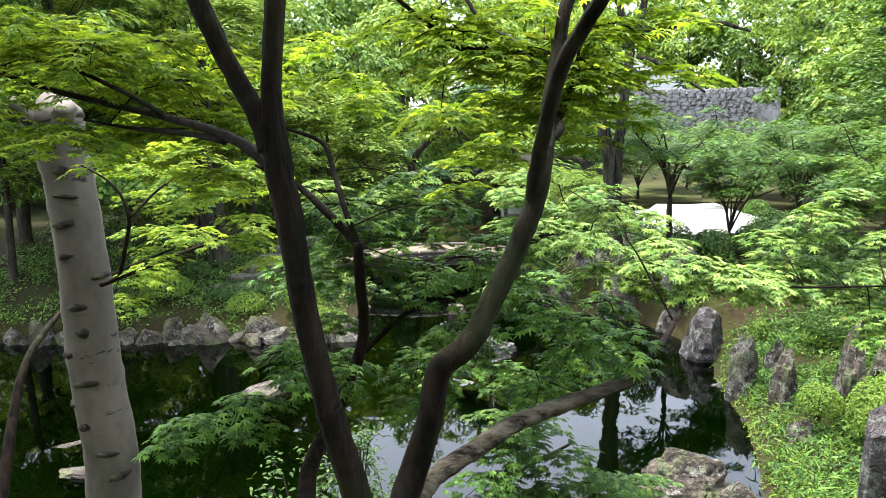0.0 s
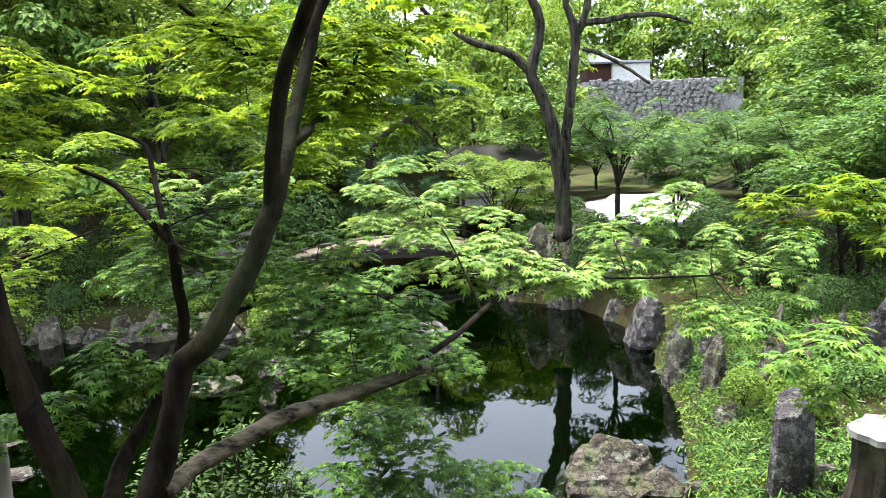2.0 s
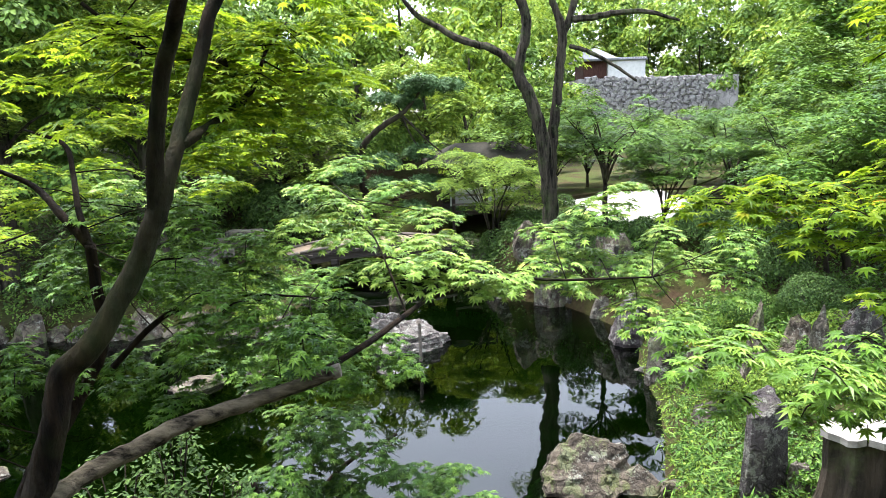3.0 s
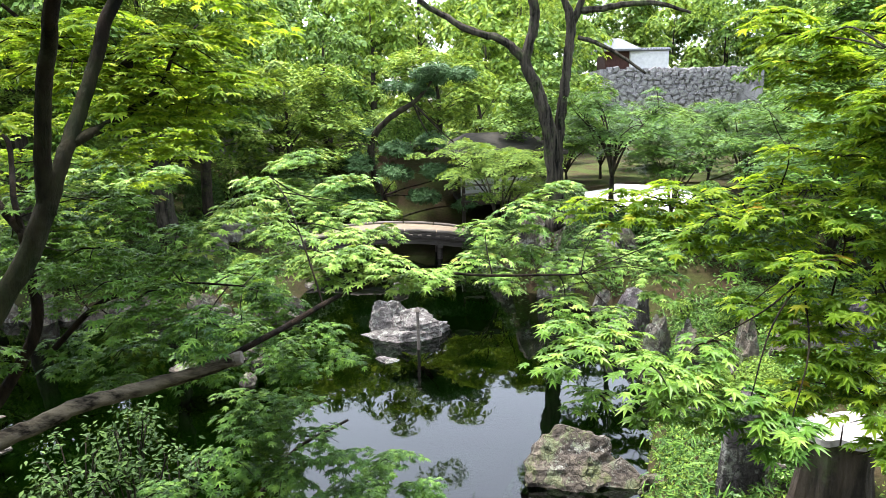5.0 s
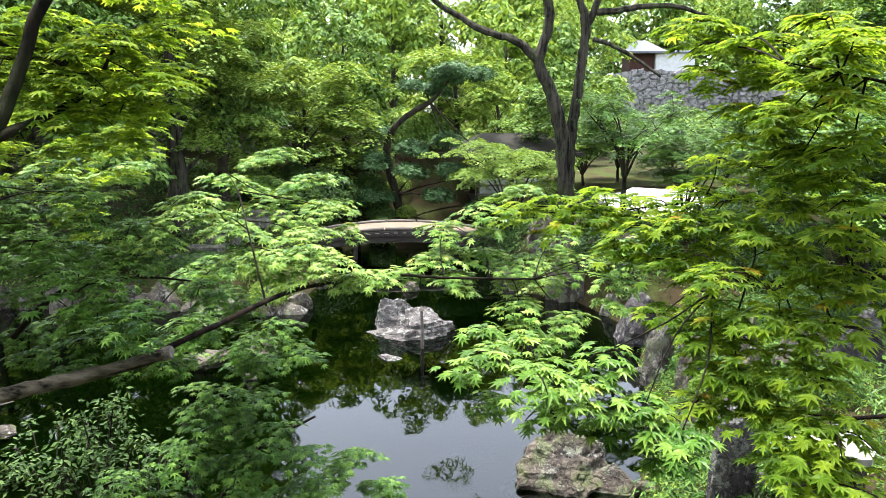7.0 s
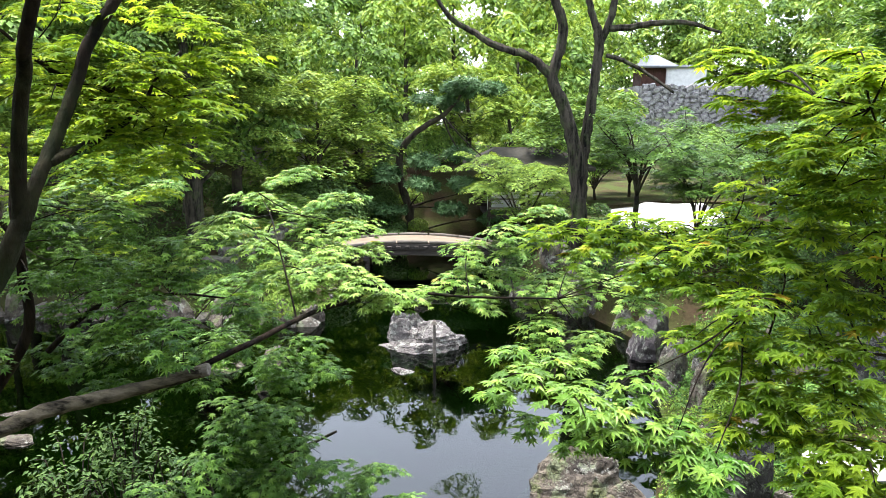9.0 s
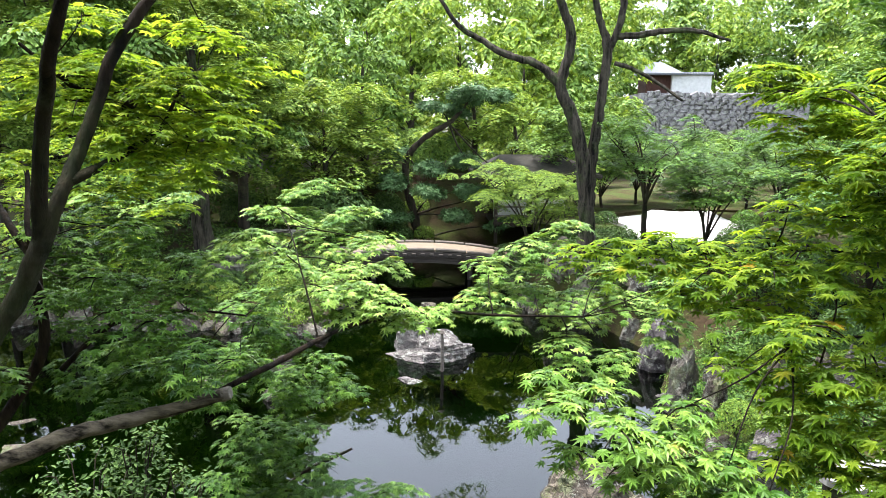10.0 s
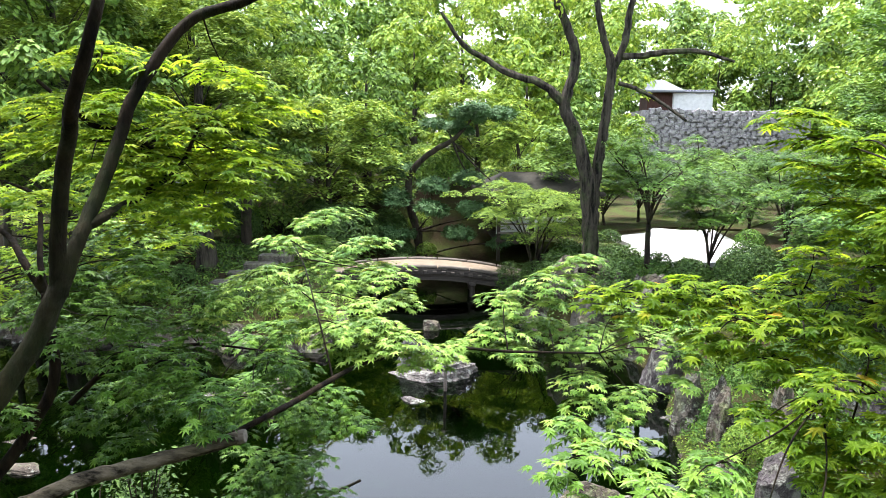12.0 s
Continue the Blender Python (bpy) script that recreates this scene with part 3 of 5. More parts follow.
near_tree("maple_tree", "maple with a sawn-off grey limb and bright leaf sprays", [[(-0.14, 1.97, 0.54, 0.027), (-0.08, 2.05, 0.57, 0.026), (0.02, 2.12, 0.60, 0.026), (0.13, 2.20, 0.63, 0.025), (0.28, 2.30, 0.64, 0.024), (0.45, 2.36, 0.67, 0.022), (0.57, 2.39, 0.70, 0.022)], [(0.50, 2.40, 0.68, 0.011), (0.63, 2.50, 0.73, 0.011), (0.71, 2.60, 0.75, 0.011), (0.83, 2.80, 0.78, 0.010), (0.94, 3.00, 0.78, 0.009), (1.24, 3.10, 0.81, 0.007), (1.52, 3.20, 0.77, 0.006), (1.95, 3.30, 0.74, 0.004)], [(0.81, 2.80, 0.75, 0.004), (0.75, 2.90, 0.90, 0.004), (0.69, 3.00, 1.03, 0.003), (0.60, 3.20, 1.15, 0.003), (0.49, 3.40, 1.23, 0.001)]], [(0.48, 4.20, 1.30, 0.25), (0.75, 3.90, 1.18, 0.20), (0.93, 3.50, 1.08, 0.17), (0.64, 3.80, 1.08, 0.23), (0.38, 3.90, 1.17, 0.22), (0.55, 2.80, 1.21, 0.13), (0.58, 3.20, 1.03, 0.19), (0.88, 3.20, 1.00, 0.16), (1.07, 2.90, 0.93, 0.12), (0.81, 3.00, 0.94, 0.15), (0.95, 3.00, 0.96, 0.14), (1.19, 2.95, 0.86, 0.09), (0.36, 3.10, 1.10, 0.15), (-0.16, 3.80, 1.26, 0.13), (-0.34, 3.80, 1.20, 0.15), (-0.68, 3.90, 1.25, 0.15)]
          + [(1.89, 3.60, 1.15, 0.14), (1.71, 3.50, 1.07, 0.15), (1.52, 3.50, 0.97, 0.15), (1.45, 3.40, 0.84, 0.16), (1.72, 3.50, 0.84, 0.18), (1.94, 3.50, 0.81, 0.18), (2.20, 3.60, 0.78, 0.18), (1.88, 3.30, 0.63, 0.15), (1.55, 3.30, 0.76, 0.11), (2.35, 3.30, 0.92, 0.15), (2.33, 3.30, 0.76, 0.14), (1.26, 3.00, 0.85, 0.10), (2.12, 3.30, 0.56, 0.14), (2.11, 3.60, 0.92, 0.12)], LEAF_FRESH, BARK_CUT, 0.056, STAR7, 3, 2.2, True)
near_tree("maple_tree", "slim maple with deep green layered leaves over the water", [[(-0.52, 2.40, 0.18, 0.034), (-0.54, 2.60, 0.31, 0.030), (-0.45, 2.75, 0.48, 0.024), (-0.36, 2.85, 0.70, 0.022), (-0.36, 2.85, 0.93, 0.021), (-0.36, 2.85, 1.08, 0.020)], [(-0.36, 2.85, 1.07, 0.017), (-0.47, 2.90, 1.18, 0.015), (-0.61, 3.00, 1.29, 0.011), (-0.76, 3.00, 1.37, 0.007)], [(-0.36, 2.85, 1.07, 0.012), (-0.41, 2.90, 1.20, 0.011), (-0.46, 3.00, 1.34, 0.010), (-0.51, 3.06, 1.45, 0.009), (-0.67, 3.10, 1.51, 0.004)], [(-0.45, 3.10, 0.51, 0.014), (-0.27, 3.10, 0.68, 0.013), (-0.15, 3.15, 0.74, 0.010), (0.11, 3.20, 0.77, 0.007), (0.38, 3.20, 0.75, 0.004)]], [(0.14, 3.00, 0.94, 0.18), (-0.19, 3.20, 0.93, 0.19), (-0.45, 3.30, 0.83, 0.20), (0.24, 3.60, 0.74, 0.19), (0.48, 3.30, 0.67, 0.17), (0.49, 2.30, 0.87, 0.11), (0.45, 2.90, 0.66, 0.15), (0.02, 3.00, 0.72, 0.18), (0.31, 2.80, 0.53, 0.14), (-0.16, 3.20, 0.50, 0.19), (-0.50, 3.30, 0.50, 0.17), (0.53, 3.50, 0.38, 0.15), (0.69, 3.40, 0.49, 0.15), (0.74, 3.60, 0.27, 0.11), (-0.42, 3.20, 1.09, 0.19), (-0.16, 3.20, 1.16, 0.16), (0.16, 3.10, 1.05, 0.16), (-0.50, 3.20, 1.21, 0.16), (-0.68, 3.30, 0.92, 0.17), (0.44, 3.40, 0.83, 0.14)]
          + [(0.15, 2.50, 0.97, 0.11), (0.43, 2.50, 0.85, 0.12), (-0.05, 2.90, 0.71, 0.13), (0.26, 2.60, 0.91, 0.12), (0.56, 2.80, 0.85, 0.11), (0.32, 4.00, 0.17, 0.17), (-0.09, 3.90, 0.22, 0.19), (0.08, 3.90, 0.37, 0.19), (0.45, 4.00, 0.09, 0.14), (-0.03, 3.00, 1.21, 0.14), (-0.48, 2.96, 1.05, 0.14), (-0.10, 2.50, 1.02, 0.10), (-0.27, 3.00, 1.06, 0.14), (0.04, 2.60, 1.07, 0.12), (-0.41, 3.00, 1.22, 0.14), (-0.21, 3.20, 1.31, 0.15), (-0.55, 2.60, 0.70, 0.12), (-0.75, 2.60, 0.58, 0.14), (-0.95, 2.60, 0.51, 0.14), (-0.62, 2.70, 0.73, 0.13), (-0.44, 2.70, 0.66, 0.09)], LEAF_GREEN, BARK_SHADED, 0.058, STAR7, 4, 1.9)
near_tree("maple_tree", "low spreading maple with a dome of deep green leaves", [[(0.1, 4.1, -3.2, 0.05), (0.0, 4.1, -1.8, 0.045), (-0.12, 4.1, -0.9, 0.03), (-0.18, 4.1, -0.6, 0.015)], [(-0.1, 4.1, -1.2, 0.025), (0.3, 4.1, -0.6, 0.015), (0.7, 4.1, -0.35, 0.008)]], [(0.58, 3.50, -0.13, 0.19), (0.37, 3.60, 0.03, 0.20), (0.26, 3.50, -0.05, 0.22), (0.73, 3.50, -0.26, 0.20), (1.01, 3.70, -0.38, 0.17), (1.14, 3.70, -0.56, 0.15), (0.16, 3.40, -0.19, 0.22), (0.45, 3.40, -0.29, 0.22), (0.84, 3.50, -0.43, 0.20), (-0.10, 3.30, -0.31, 0.20), (0.19, 3.60, 0.07, 0.13)], LEAF_DEEP, BARK_SHADED, 0.066, STAR7, 6, 1.8)
near_tree("maple_tree", "maple spreading light green tiers over the pond", [[(-2.34, 3.40, -0.55, 0.035), (-2.36, 3.60, -0.37, 0.032), (-2.38, 3.80, -0.03, 0.028), (-2.38, 4.00, 0.28, 0.021), (-2.35, 4.30, 0.46, 0.015), (-2.25, 4.60, 0.60, 0.011), (-1.88, 5.20, 0.75, 0.006)], [(-1.66, 3.50, 0.81, 0.013), (-1.41, 3.50, 0.90, 0.010), (-1.20, 3.70, 0.97, 0.006), (-1.06, 3.80, 1.02, 0.003)], [(-1.52, 3.40, 0.87, 0.010), (-1.48, 3.40, 1.00, 0.009), (-1.45, 3.40, 1.14, 0.008), (-1.50, 3.40, 1.28, 0.005), (-1.64, 3.40, 1.38, 0.003)], [(-1.45, 3.40, 1.13, 0.007), (-1.32, 3.50, 1.27, 0.005), (-1.16, 3.60, 1.36, 0.003)]], [(-1.99, 5.00, 0.90, 0.30), (-2.21, 5.00, 0.59, 0.25), (-2.07, 5.50, 1.27, 0.35), (-1.65, 5.50, 1.13, 0.35), (-1.51, 5.50, 0.78, 0.30), (-2.36, 5.50, 1.32, 0.30), (-1.79, 5.50, 1.52, 0.35)], LEAF_UPPER, BARK_SHADED, 0.065, STAR5, 7, 1.3)
near_tree("maple_tree", "maple with bright yellow-green leaves beside the path", [[(3.5, 1.6, -0.9, 0.06), (3.45, 1.7, 0.6, 0.05), (3.3, 1.8, 1.5, 0.04), (3.1, 1.9, 2.4, 0.025)],
     [(3.42, 1.75, 0.9, 0.02), (3.0, 1.8, 1.05, 0.011), (2.6, 1.9, 1.1, 0.007), (2.3, 2.05, 1.02, 0.0015)],
     [(3.45, 1.7, 0.5, 0.018), (3.0, 1.9, 0.7, 0.01), (2.65, 2.0, 0.66, 0.005), (2.35, 2.15, 0.68, 0.0015)],
     [(3.35, 1.8, 1.3, 0.018), (2.9, 1.8, 1.5, 0.008), (2.6, 1.84, 1.58, 0.004), (2.35, 1.85, 1.63, 0.0015)],
     [(3.2, 1.85, 1.9, 0.016), (2.8, 1.8, 2.0, 0.007), (2.5, 1.76, 2.04, 0.002)],
     [(3.42, 1.75, 0.95, 0.016), (2.9, 2.0, 1.2, 0.009), (2.45, 2.3, 1.24, 0.005), (2.1, 2.5, 1.18, 0.002)]], [(2.36, 2.30, 1.73, 0.12), (2.45, 2.10, 1.72, 0.13), (2.49, 1.90, 1.68, 0.13), (2.45, 2.30, 1.54, 0.14), (2.49, 2.00, 1.52, 0.14), (2.48, 1.80, 1.55, 0.11), (2.42, 2.40, 1.38, 0.09), (2.48, 2.20, 1.37, 0.14), (2.55, 2.00, 1.36, 0.14), (2.52, 1.80, 1.32, 0.11), (2.31, 2.40, 1.81, 0.09), (1.87, 2.60, 1.18, 0.10), (2.04, 2.50, 1.20, 0.12), (2.16, 2.30, 1.18, 0.12), (2.30, 2.20, 1.21, 0.13), (2.42, 2.10, 1.19, 0.14), (2.22, 2.20, 1.09, 0.12), (2.10, 2.40, 1.08, 0.09), (2.31, 2.00, 1.10, 0.13), (2.49, 2.00, 1.16, 0.13), (2.55, 1.90, 1.13, 0.12)]
          + [(2.32, 2.30, 1.65, 0.10), (2.48, 2.20, 1.62, 0.11), (2.49, 2.00, 1.43, 0.12), (2.53, 1.85, 1.44, 0.11), (2.39, 2.20, 1.27, 0.12), (2.50, 2.05, 1.27, 0.12), (2.56, 1.90, 1.23, 0.12), (1.94, 2.55, 1.23, 0.10), (2.08, 2.50, 1.25, 0.11), (2.22, 2.45, 1.24, 0.11), (2.35, 2.40, 1.27, 0.11), (1.80, 2.60, 1.20, 0.08), (2.40, 2.20, 1.72, 0.11), (2.49, 2.00, 1.63, 0.12), (2.48, 1.80, 1.70, 0.10), (2.34, 2.35, 1.80, 0.10), (2.47, 2.10, 1.50, 0.12), (2.25, 2.30, 1.15, 0.11), (2.51, 2.00, 1.76, 0.11)]
          + [(2.18, 2.10, 0.95, 0.12), (2.29, 2.00, 0.94, 0.13), (2.42, 1.90, 1.01, 0.14), (2.51, 1.80, 1.01, 0.13), (2.33, 1.90, 0.84, 0.13), (2.45, 1.80, 0.88, 0.13), (2.22, 1.90, 0.76, 0.09), (2.37, 1.80, 0.76, 0.12), (2.47, 1.70, 0.79, 0.13), (2.39, 1.70, 0.67, 0.12), (2.48, 1.60, 0.69, 0.11)], LEAF_GOLD, BARK_SHADED, 0.062, STAR7, 5, 2.0, False, True,
          (LEAF_MID, [(1.68, 2.00, 0.86, 0.10), (1.77, 1.75, 0.90, 0.10), (1.67, 2.30, 0.83, 0.09), (1.78, 2.10, 0.86, 0.10), (1.90, 1.80, 0.84, 0.11), (2.05, 1.80, 0.79, 0.11), (1.70, 2.00, 0.72, 0.07), (1.79, 1.80, 0.78, 0.07), (2.13, 1.75, 0.74, 0.11), (1.97, 1.90, 0.90, 0.08)]))


def pollard(rows):
    t = thing("pollarded_tree", "pale grey pollarded trunk with dark scars", "tree")
    w = Pile()
    w.limb(rows, sides=24, steps=8, knob=0.015, seed=3)
    put("trunk", w.data("trunk", BARK_PALE, True), t)
    p = np.array(rows)
    r = np.random.default_rng(17)
    for k in range(15):
        z = 1.62 - 2.0 * (k + 0.3 * r.random()) / 15
        o = np.argsort(p[:, 2])
        x, y, q = (np.interp(z, p[o, 2], p[o, c]) for c in (0, 1, 3))
        a = -math.pi / 2 + r.uniform(-1.1, 1.2)
        bm = bmesh.new()
        bmesh.ops.create_icosphere(bm, subdivisions=2, radius=1)
        wide, tall = r.uniform(0.03, 0.08), r.uniform(0.012, 0.028)
        for v in bm.verts:
            k2 = 1 + 0.35 * noise.noise(v.co * 2.3 + Vector((k, 0, 0)))
            v.co = Vector((v.co.x * 0.018, v.co.y * wide, v.co.z * tall)) * k2
        ob = part("scar", bm, BARK_DARK, t, "", True)
        ob.matrix_basis = pose(x + (q * 0.98) * math.cos(a), y + (q * 0.98) * math.sin(a), z, r.uniform(-12, 12), 0, math.degrees(a))
    for k, (dx, dz, s) in enumerate(((-0.1, 0.03, 0.045), (0.09, 0.0, 0.05))):
        stub = Pile()
        x, y, z, q = rows[-1]
        stub.limb([(x + dx * 0.5, y - 0.05, z - 0.08 + dz, s * 1.3), (x + dx, y - 0.08, z + dz, s), (x + dx * 1.3, y - 0.1, z + 0.04 + dz, s * 0.9)], sides=9, steps=3, knob=0.08, seed=k)
        put("branch_stub", stub.data("branch_stub", BARK_PALE, True), t)
    return t


pollard([(-1.89, 3.80, -1.02, 0.146), (-1.88, 3.80, -0.60, 0.142), (-1.86, 3.80, -0.17, 0.133), (-1.89, 3.80, 0.31, 0.129), (-1.89, 3.80, 0.82, 0.120), (-1.91, 3.80, 1.26, 0.116), (-1.94, 3.80, 1.52, 0.125), (-1.95, 3.80, 1.61, 0.138)])


def big_tree():
    t = thing("big_tree", "old forked tree with rough grey bark beside the pond", "tree")
    limbs = [[(4.47, 17.30, -1.43, 0.288), (4.47, 17.30, -0.70, 0.232), (4.33, 17.30, 0.73, 0.208), (4.00, 17.30, 1.99, 0.192), (3.69, 17.30, 2.67, 0.160), (3.87, 17.30, 3.49, 0.144), (3.89, 17.30, 4.03, 0.136), (3.64, 17.20, 4.61, 0.120), (3.35, 17.00, 5.28, 0.104), (3.16, 17.00, 6.67, 0.064)], [(3.73, 17.30, 2.67, 0.128), (3.11, 17.20, 3.20, 0.112), (2.26, 17.00, 3.44, 0.096), (1.71, 17.00, 3.77, 0.080), (1.16, 16.80, 4.07, 0.064), (0.62, 16.60, 4.80, 0.040)], [(4.51, 17.40, -0.28, 0.208), (4.52, 17.40, 0.73, 0.176), (4.66, 17.40, 2.00, 0.160), (4.75, 17.40, 2.83, 0.152), (4.80, 17.40, 3.64, 0.144), (4.58, 17.40, 4.31, 0.112), (4.36, 17.40, 5.24, 0.096), (4.08, 17.40, 6.79, 0.064)], [(4.81, 17.40, 3.51, 0.112), (5.09, 17.40, 4.25, 0.104), (5.18, 17.40, 4.98, 0.096), (5.47, 17.40, 6.02, 0.072), (5.66, 17.40, 7.30, 0.040)], [(5.04, 17.40, 3.91, 0.096), (5.58, 17.40, 3.94, 0.088), (6.13, 17.40, 4.03, 0.080), (6.94, 17.40, 4.04, 0.064), (7.74, 17.30, 3.79, 0.032)], [(5.00, 17.40, 3.27, 0.064), (5.49, 17.40, 3.11, 0.056), (6.06, 17.40, 2.81, 0.048), (6.71, 17.40, 2.37, 0.032)]]
    for i, rows in enumerate(limbs):
        w = Pile()
        w.limb([(x, y, z, 0.8 * q) for x, y, z, q in rows], sides=16, steps=7, knob=0.085, seed=40 + i)
        nm = "limb" if i else "trunk"
        put(nm, w.data(nm, BARK_GREY, True), t)
    c = Pile()
    r = np.random.default_rng(8)
    for k in range(60):
        a, q = r.random() * 6.28, 1.2 + 4.5 * math.sqrt(r.random())
        x, y, z = 4.3 + q * math.cos(a), 17.5 + q * math.sin(a), 3.2 + 5.0 * r.random()
        if (z < 4.6 and 3.0 < x < 6.5 and y < 18.5) or (z < 4.3 and 4.6 < x < 8.6) or (x < 3.2 and y < 20 and k % 2):
            continue
        ball_clump(c, (x, y, z), r.uniform(0.4, 0.9), OVAL, 0.13, r, 0.8)
    put("crown", c.data("crown", LEAF_SPRING), t)


big_tree()


def far_tree(name, label, base, height, spread, mat, bark_mat, seed, low=0.35, clumps=26, leaf=0.12, shape=OVAL, style="ball", trunk=0.14, group="", lean=(0, 0), cover=1.0):
    """A whole tree: trunk, limbs and a crown of many ragged clumps."""
    r = np.random.default_rng(seed)
    t = thing(name, label, "tree", base, 0, group)
    w, c = Pile(), Pile()
    top = np.array([lean[0], lean[1], height * 0.8])
    w.limb([(0, 0, -0.3, trunk * 1.4), (0, 0, 0.15, trunk * 1.05), (*(top * 0.45 + r.normal(0, 0.12, 3)), trunk * 0.7), (*top, trunk * 0.2)], sides=9, steps=6, knob=0.06, seed=seed)
    for k in range(clumps):
        a = k * 2.4 + r.random()
        h = low + (1 - low) * (k + 0.5) / clumps
        q = spread * math.sqrt(max(0.08, 1 - ((h - low) / (1 - low) * 1.05 - 0.25) ** 2)) * (0.35 + 0.65 * r.random())
        p = np.array([q * math.cos(a), q * math.sin(a), height * h]) + [*(np.array(lean) * h), 0]
        s = top * min(1.0, max(0.2, h * 0.85))
        if k % 2 == 0:
            w.limb([(*s, trunk * 0.3 * (1.1 - h)), (*((s + p) / 2 + [0, 0, 0.1 * spread]), trunk * 0.2 * (1.1 - h)), (*p, 0.006)], sides=5, steps=4, seed=seed + k)
        rad = spread * r.uniform(0.26, 0.42)
        if style == "pad":
            for m in range(3):
                off = r.normal(0, 0.4 * rad, 3) * [1, 1, 0.6]
                pad(c, None, p + off, rad * 0.75, shape, leaf, r, cover, 0.05, 0.35)
        elif style == "cap":
            for m in range(3):
                cap_clump(c, p + r.normal(0, 0.5 * rad, 3) * [1, 1, 0.7], rad * r.uniform(0.45, 0.75), leaf, r, cover)
        else:
            ball_clump(c, p, rad, shape, leaf, r, cover)
    put("trunk", w.data("trunk", bark_mat, True), t)
    put("crown", c.data("crown", mat), t)
    return t


def fan_maple(label, base, height, spread, stems, fork, mat, bark_mat, seed, thick=0.07, leaf=0.105, bare=0.5):
    """A small maple whose stems fan out from a low fork under thin flat tiers of leaves."""
    r = np.random.default_rng(seed)
    t = thing("maple_tree", label, "tree", base)
    lean = r.normal(0, 0.06, 2)
    foot = Pile()
    top = np.array([lean[0], lean[1], max(fork, 0.06) * height])
    foot.limb([(0, 0, -0.3, thick * 1.3), (0, 0, 0.05, thick), (*(top * [0.8, 0.4, 0.6]), thick * 0.85), (*top, thick * 0.75)], sides=9, steps=4, knob=0.05, seed=seed)
    put("trunk", foot.data("trunk", bark_mat, True), t)
    crown = Pile()
    for k in range(stems):
        a = 2 * math.pi * (k + r.uniform(-0.25, 0.25)) / stems
        out = spread * r.uniform(0.45, 0.9)
        end = np.array([out * math.cos(a), out * math.sin(a), height * r.uniform(0.72, 0.97) - 0.22 * out * height / (spread + height)])
        m1 = top + (end - top) * 0.35 + np.array([-0.12 * out * math.cos(a), -0.12 * out * math.sin(a), 0.05 * height]) + r.normal(0, 0.05, 3)
        m2 = top + (end - top) * 0.72 + np.array([0, 0, 0.06 * height]) + r.normal(0, 0.05, 3)
        limb = Pile()
        limb.limb([(*top, thick * 0.5), (*m1, thick * 0.36), (*m2, thick * 0.2), (*end, 0.006)], sides=7, steps=5, knob=0.05, seed=seed + k)
        for f in (0.45, 0.7, 0.85):
            q = top + (end - top) * f + [0, 0, 0.05 * height]
            e = q + np.append(r.normal(0, 0.3 * spread, 2), r.uniform(0.02, 0.16) * height)
            limb.limb([(*q, thick * 0.16), (*((q + e) / 2 + [0, 0, 0.04 * height]), thick * 0.1), (*e, 0.004)], sides=5, steps=4, seed=seed + k)
            pad(crown, None, e, spread * r.uniform(0.2, 0.32), TRI, leaf, r, 1.25)
        put("limb", limb.data("limb", bark_mat, True), t)
        for f in (0.62, 0.8, 0.92, 1.0):
            if f < bare:
                continue
            p = top + (end - top) * f + np.append(r.normal(0, 0.16 * spread, 2), r.normal(0.04, 0.05) * height)
            pad(crown, None, p, spread * r.uniform(0.2, 0.34), TRI, leaf, r, 1.25)
    put("crown", crown.data("crown", mat), t)
    return t


fan_maple("small dark-stemmed maple on the gravel court's edge", (6.06, 17.8, at_ground(6.06, 17.8)), 3.5, 1.5, 8, 0.38, LEAF_GREEN, BARK_DARK, 61, 0.085)
fan_maple("many-stemmed maple fanning out beside white gravel", (7.75, 18.0, at_ground(7.75, 18.0)), 2.8, 1.7, 10, 0.1, LEAF_GREEN, BARK_DARK, 62, 0.055)
fan_maple("pale thin-leaved maple before the pavilion", (3.45, 21.2, at_ground(3.45, 21.2)), 3.9, 2.2, 9, 0.1, LEAF_SPRING, BARK_GREY, 63, 0.075, 0.1, 0.75)
fan_maple("slim maple with spreading stems on the court's far edge", (10.4, 19.5, at_ground(10.4, 19.5)), 3.4, 1.8, 8, 0.2, LEAF_GREEN, BARK_DARK, 64, 0.07)
fan_maple("airy maple with dark fanning stems on the bank", (9.3, 13.2, at_ground(9.3, 13.2)), 3.8, 1.7, 9, 0.15, LEAF_MID, BARK_DARK, 65, 0.06, 0.09)

for i, (x, y, h, sp) in enumerate(((11.6, 25.0, 3.0, 2.0), (8.6, 29.0, 3.2, 2.2), (14.6, 28.5, 3.3, 2.4), (6.9, 27.6, 2.6, 1.6), (12.2, 33.0, 3.4, 2.6))):
    fan_maple("low spreading maple on the slope beyond the court", (x, y, at_ground(x, y)), h, sp, 8, 0.2, (LEAF_WOOD, LEAF_GREEN)[i % 2], BARK_DARK, 70 + i, 0.07, 0.17)

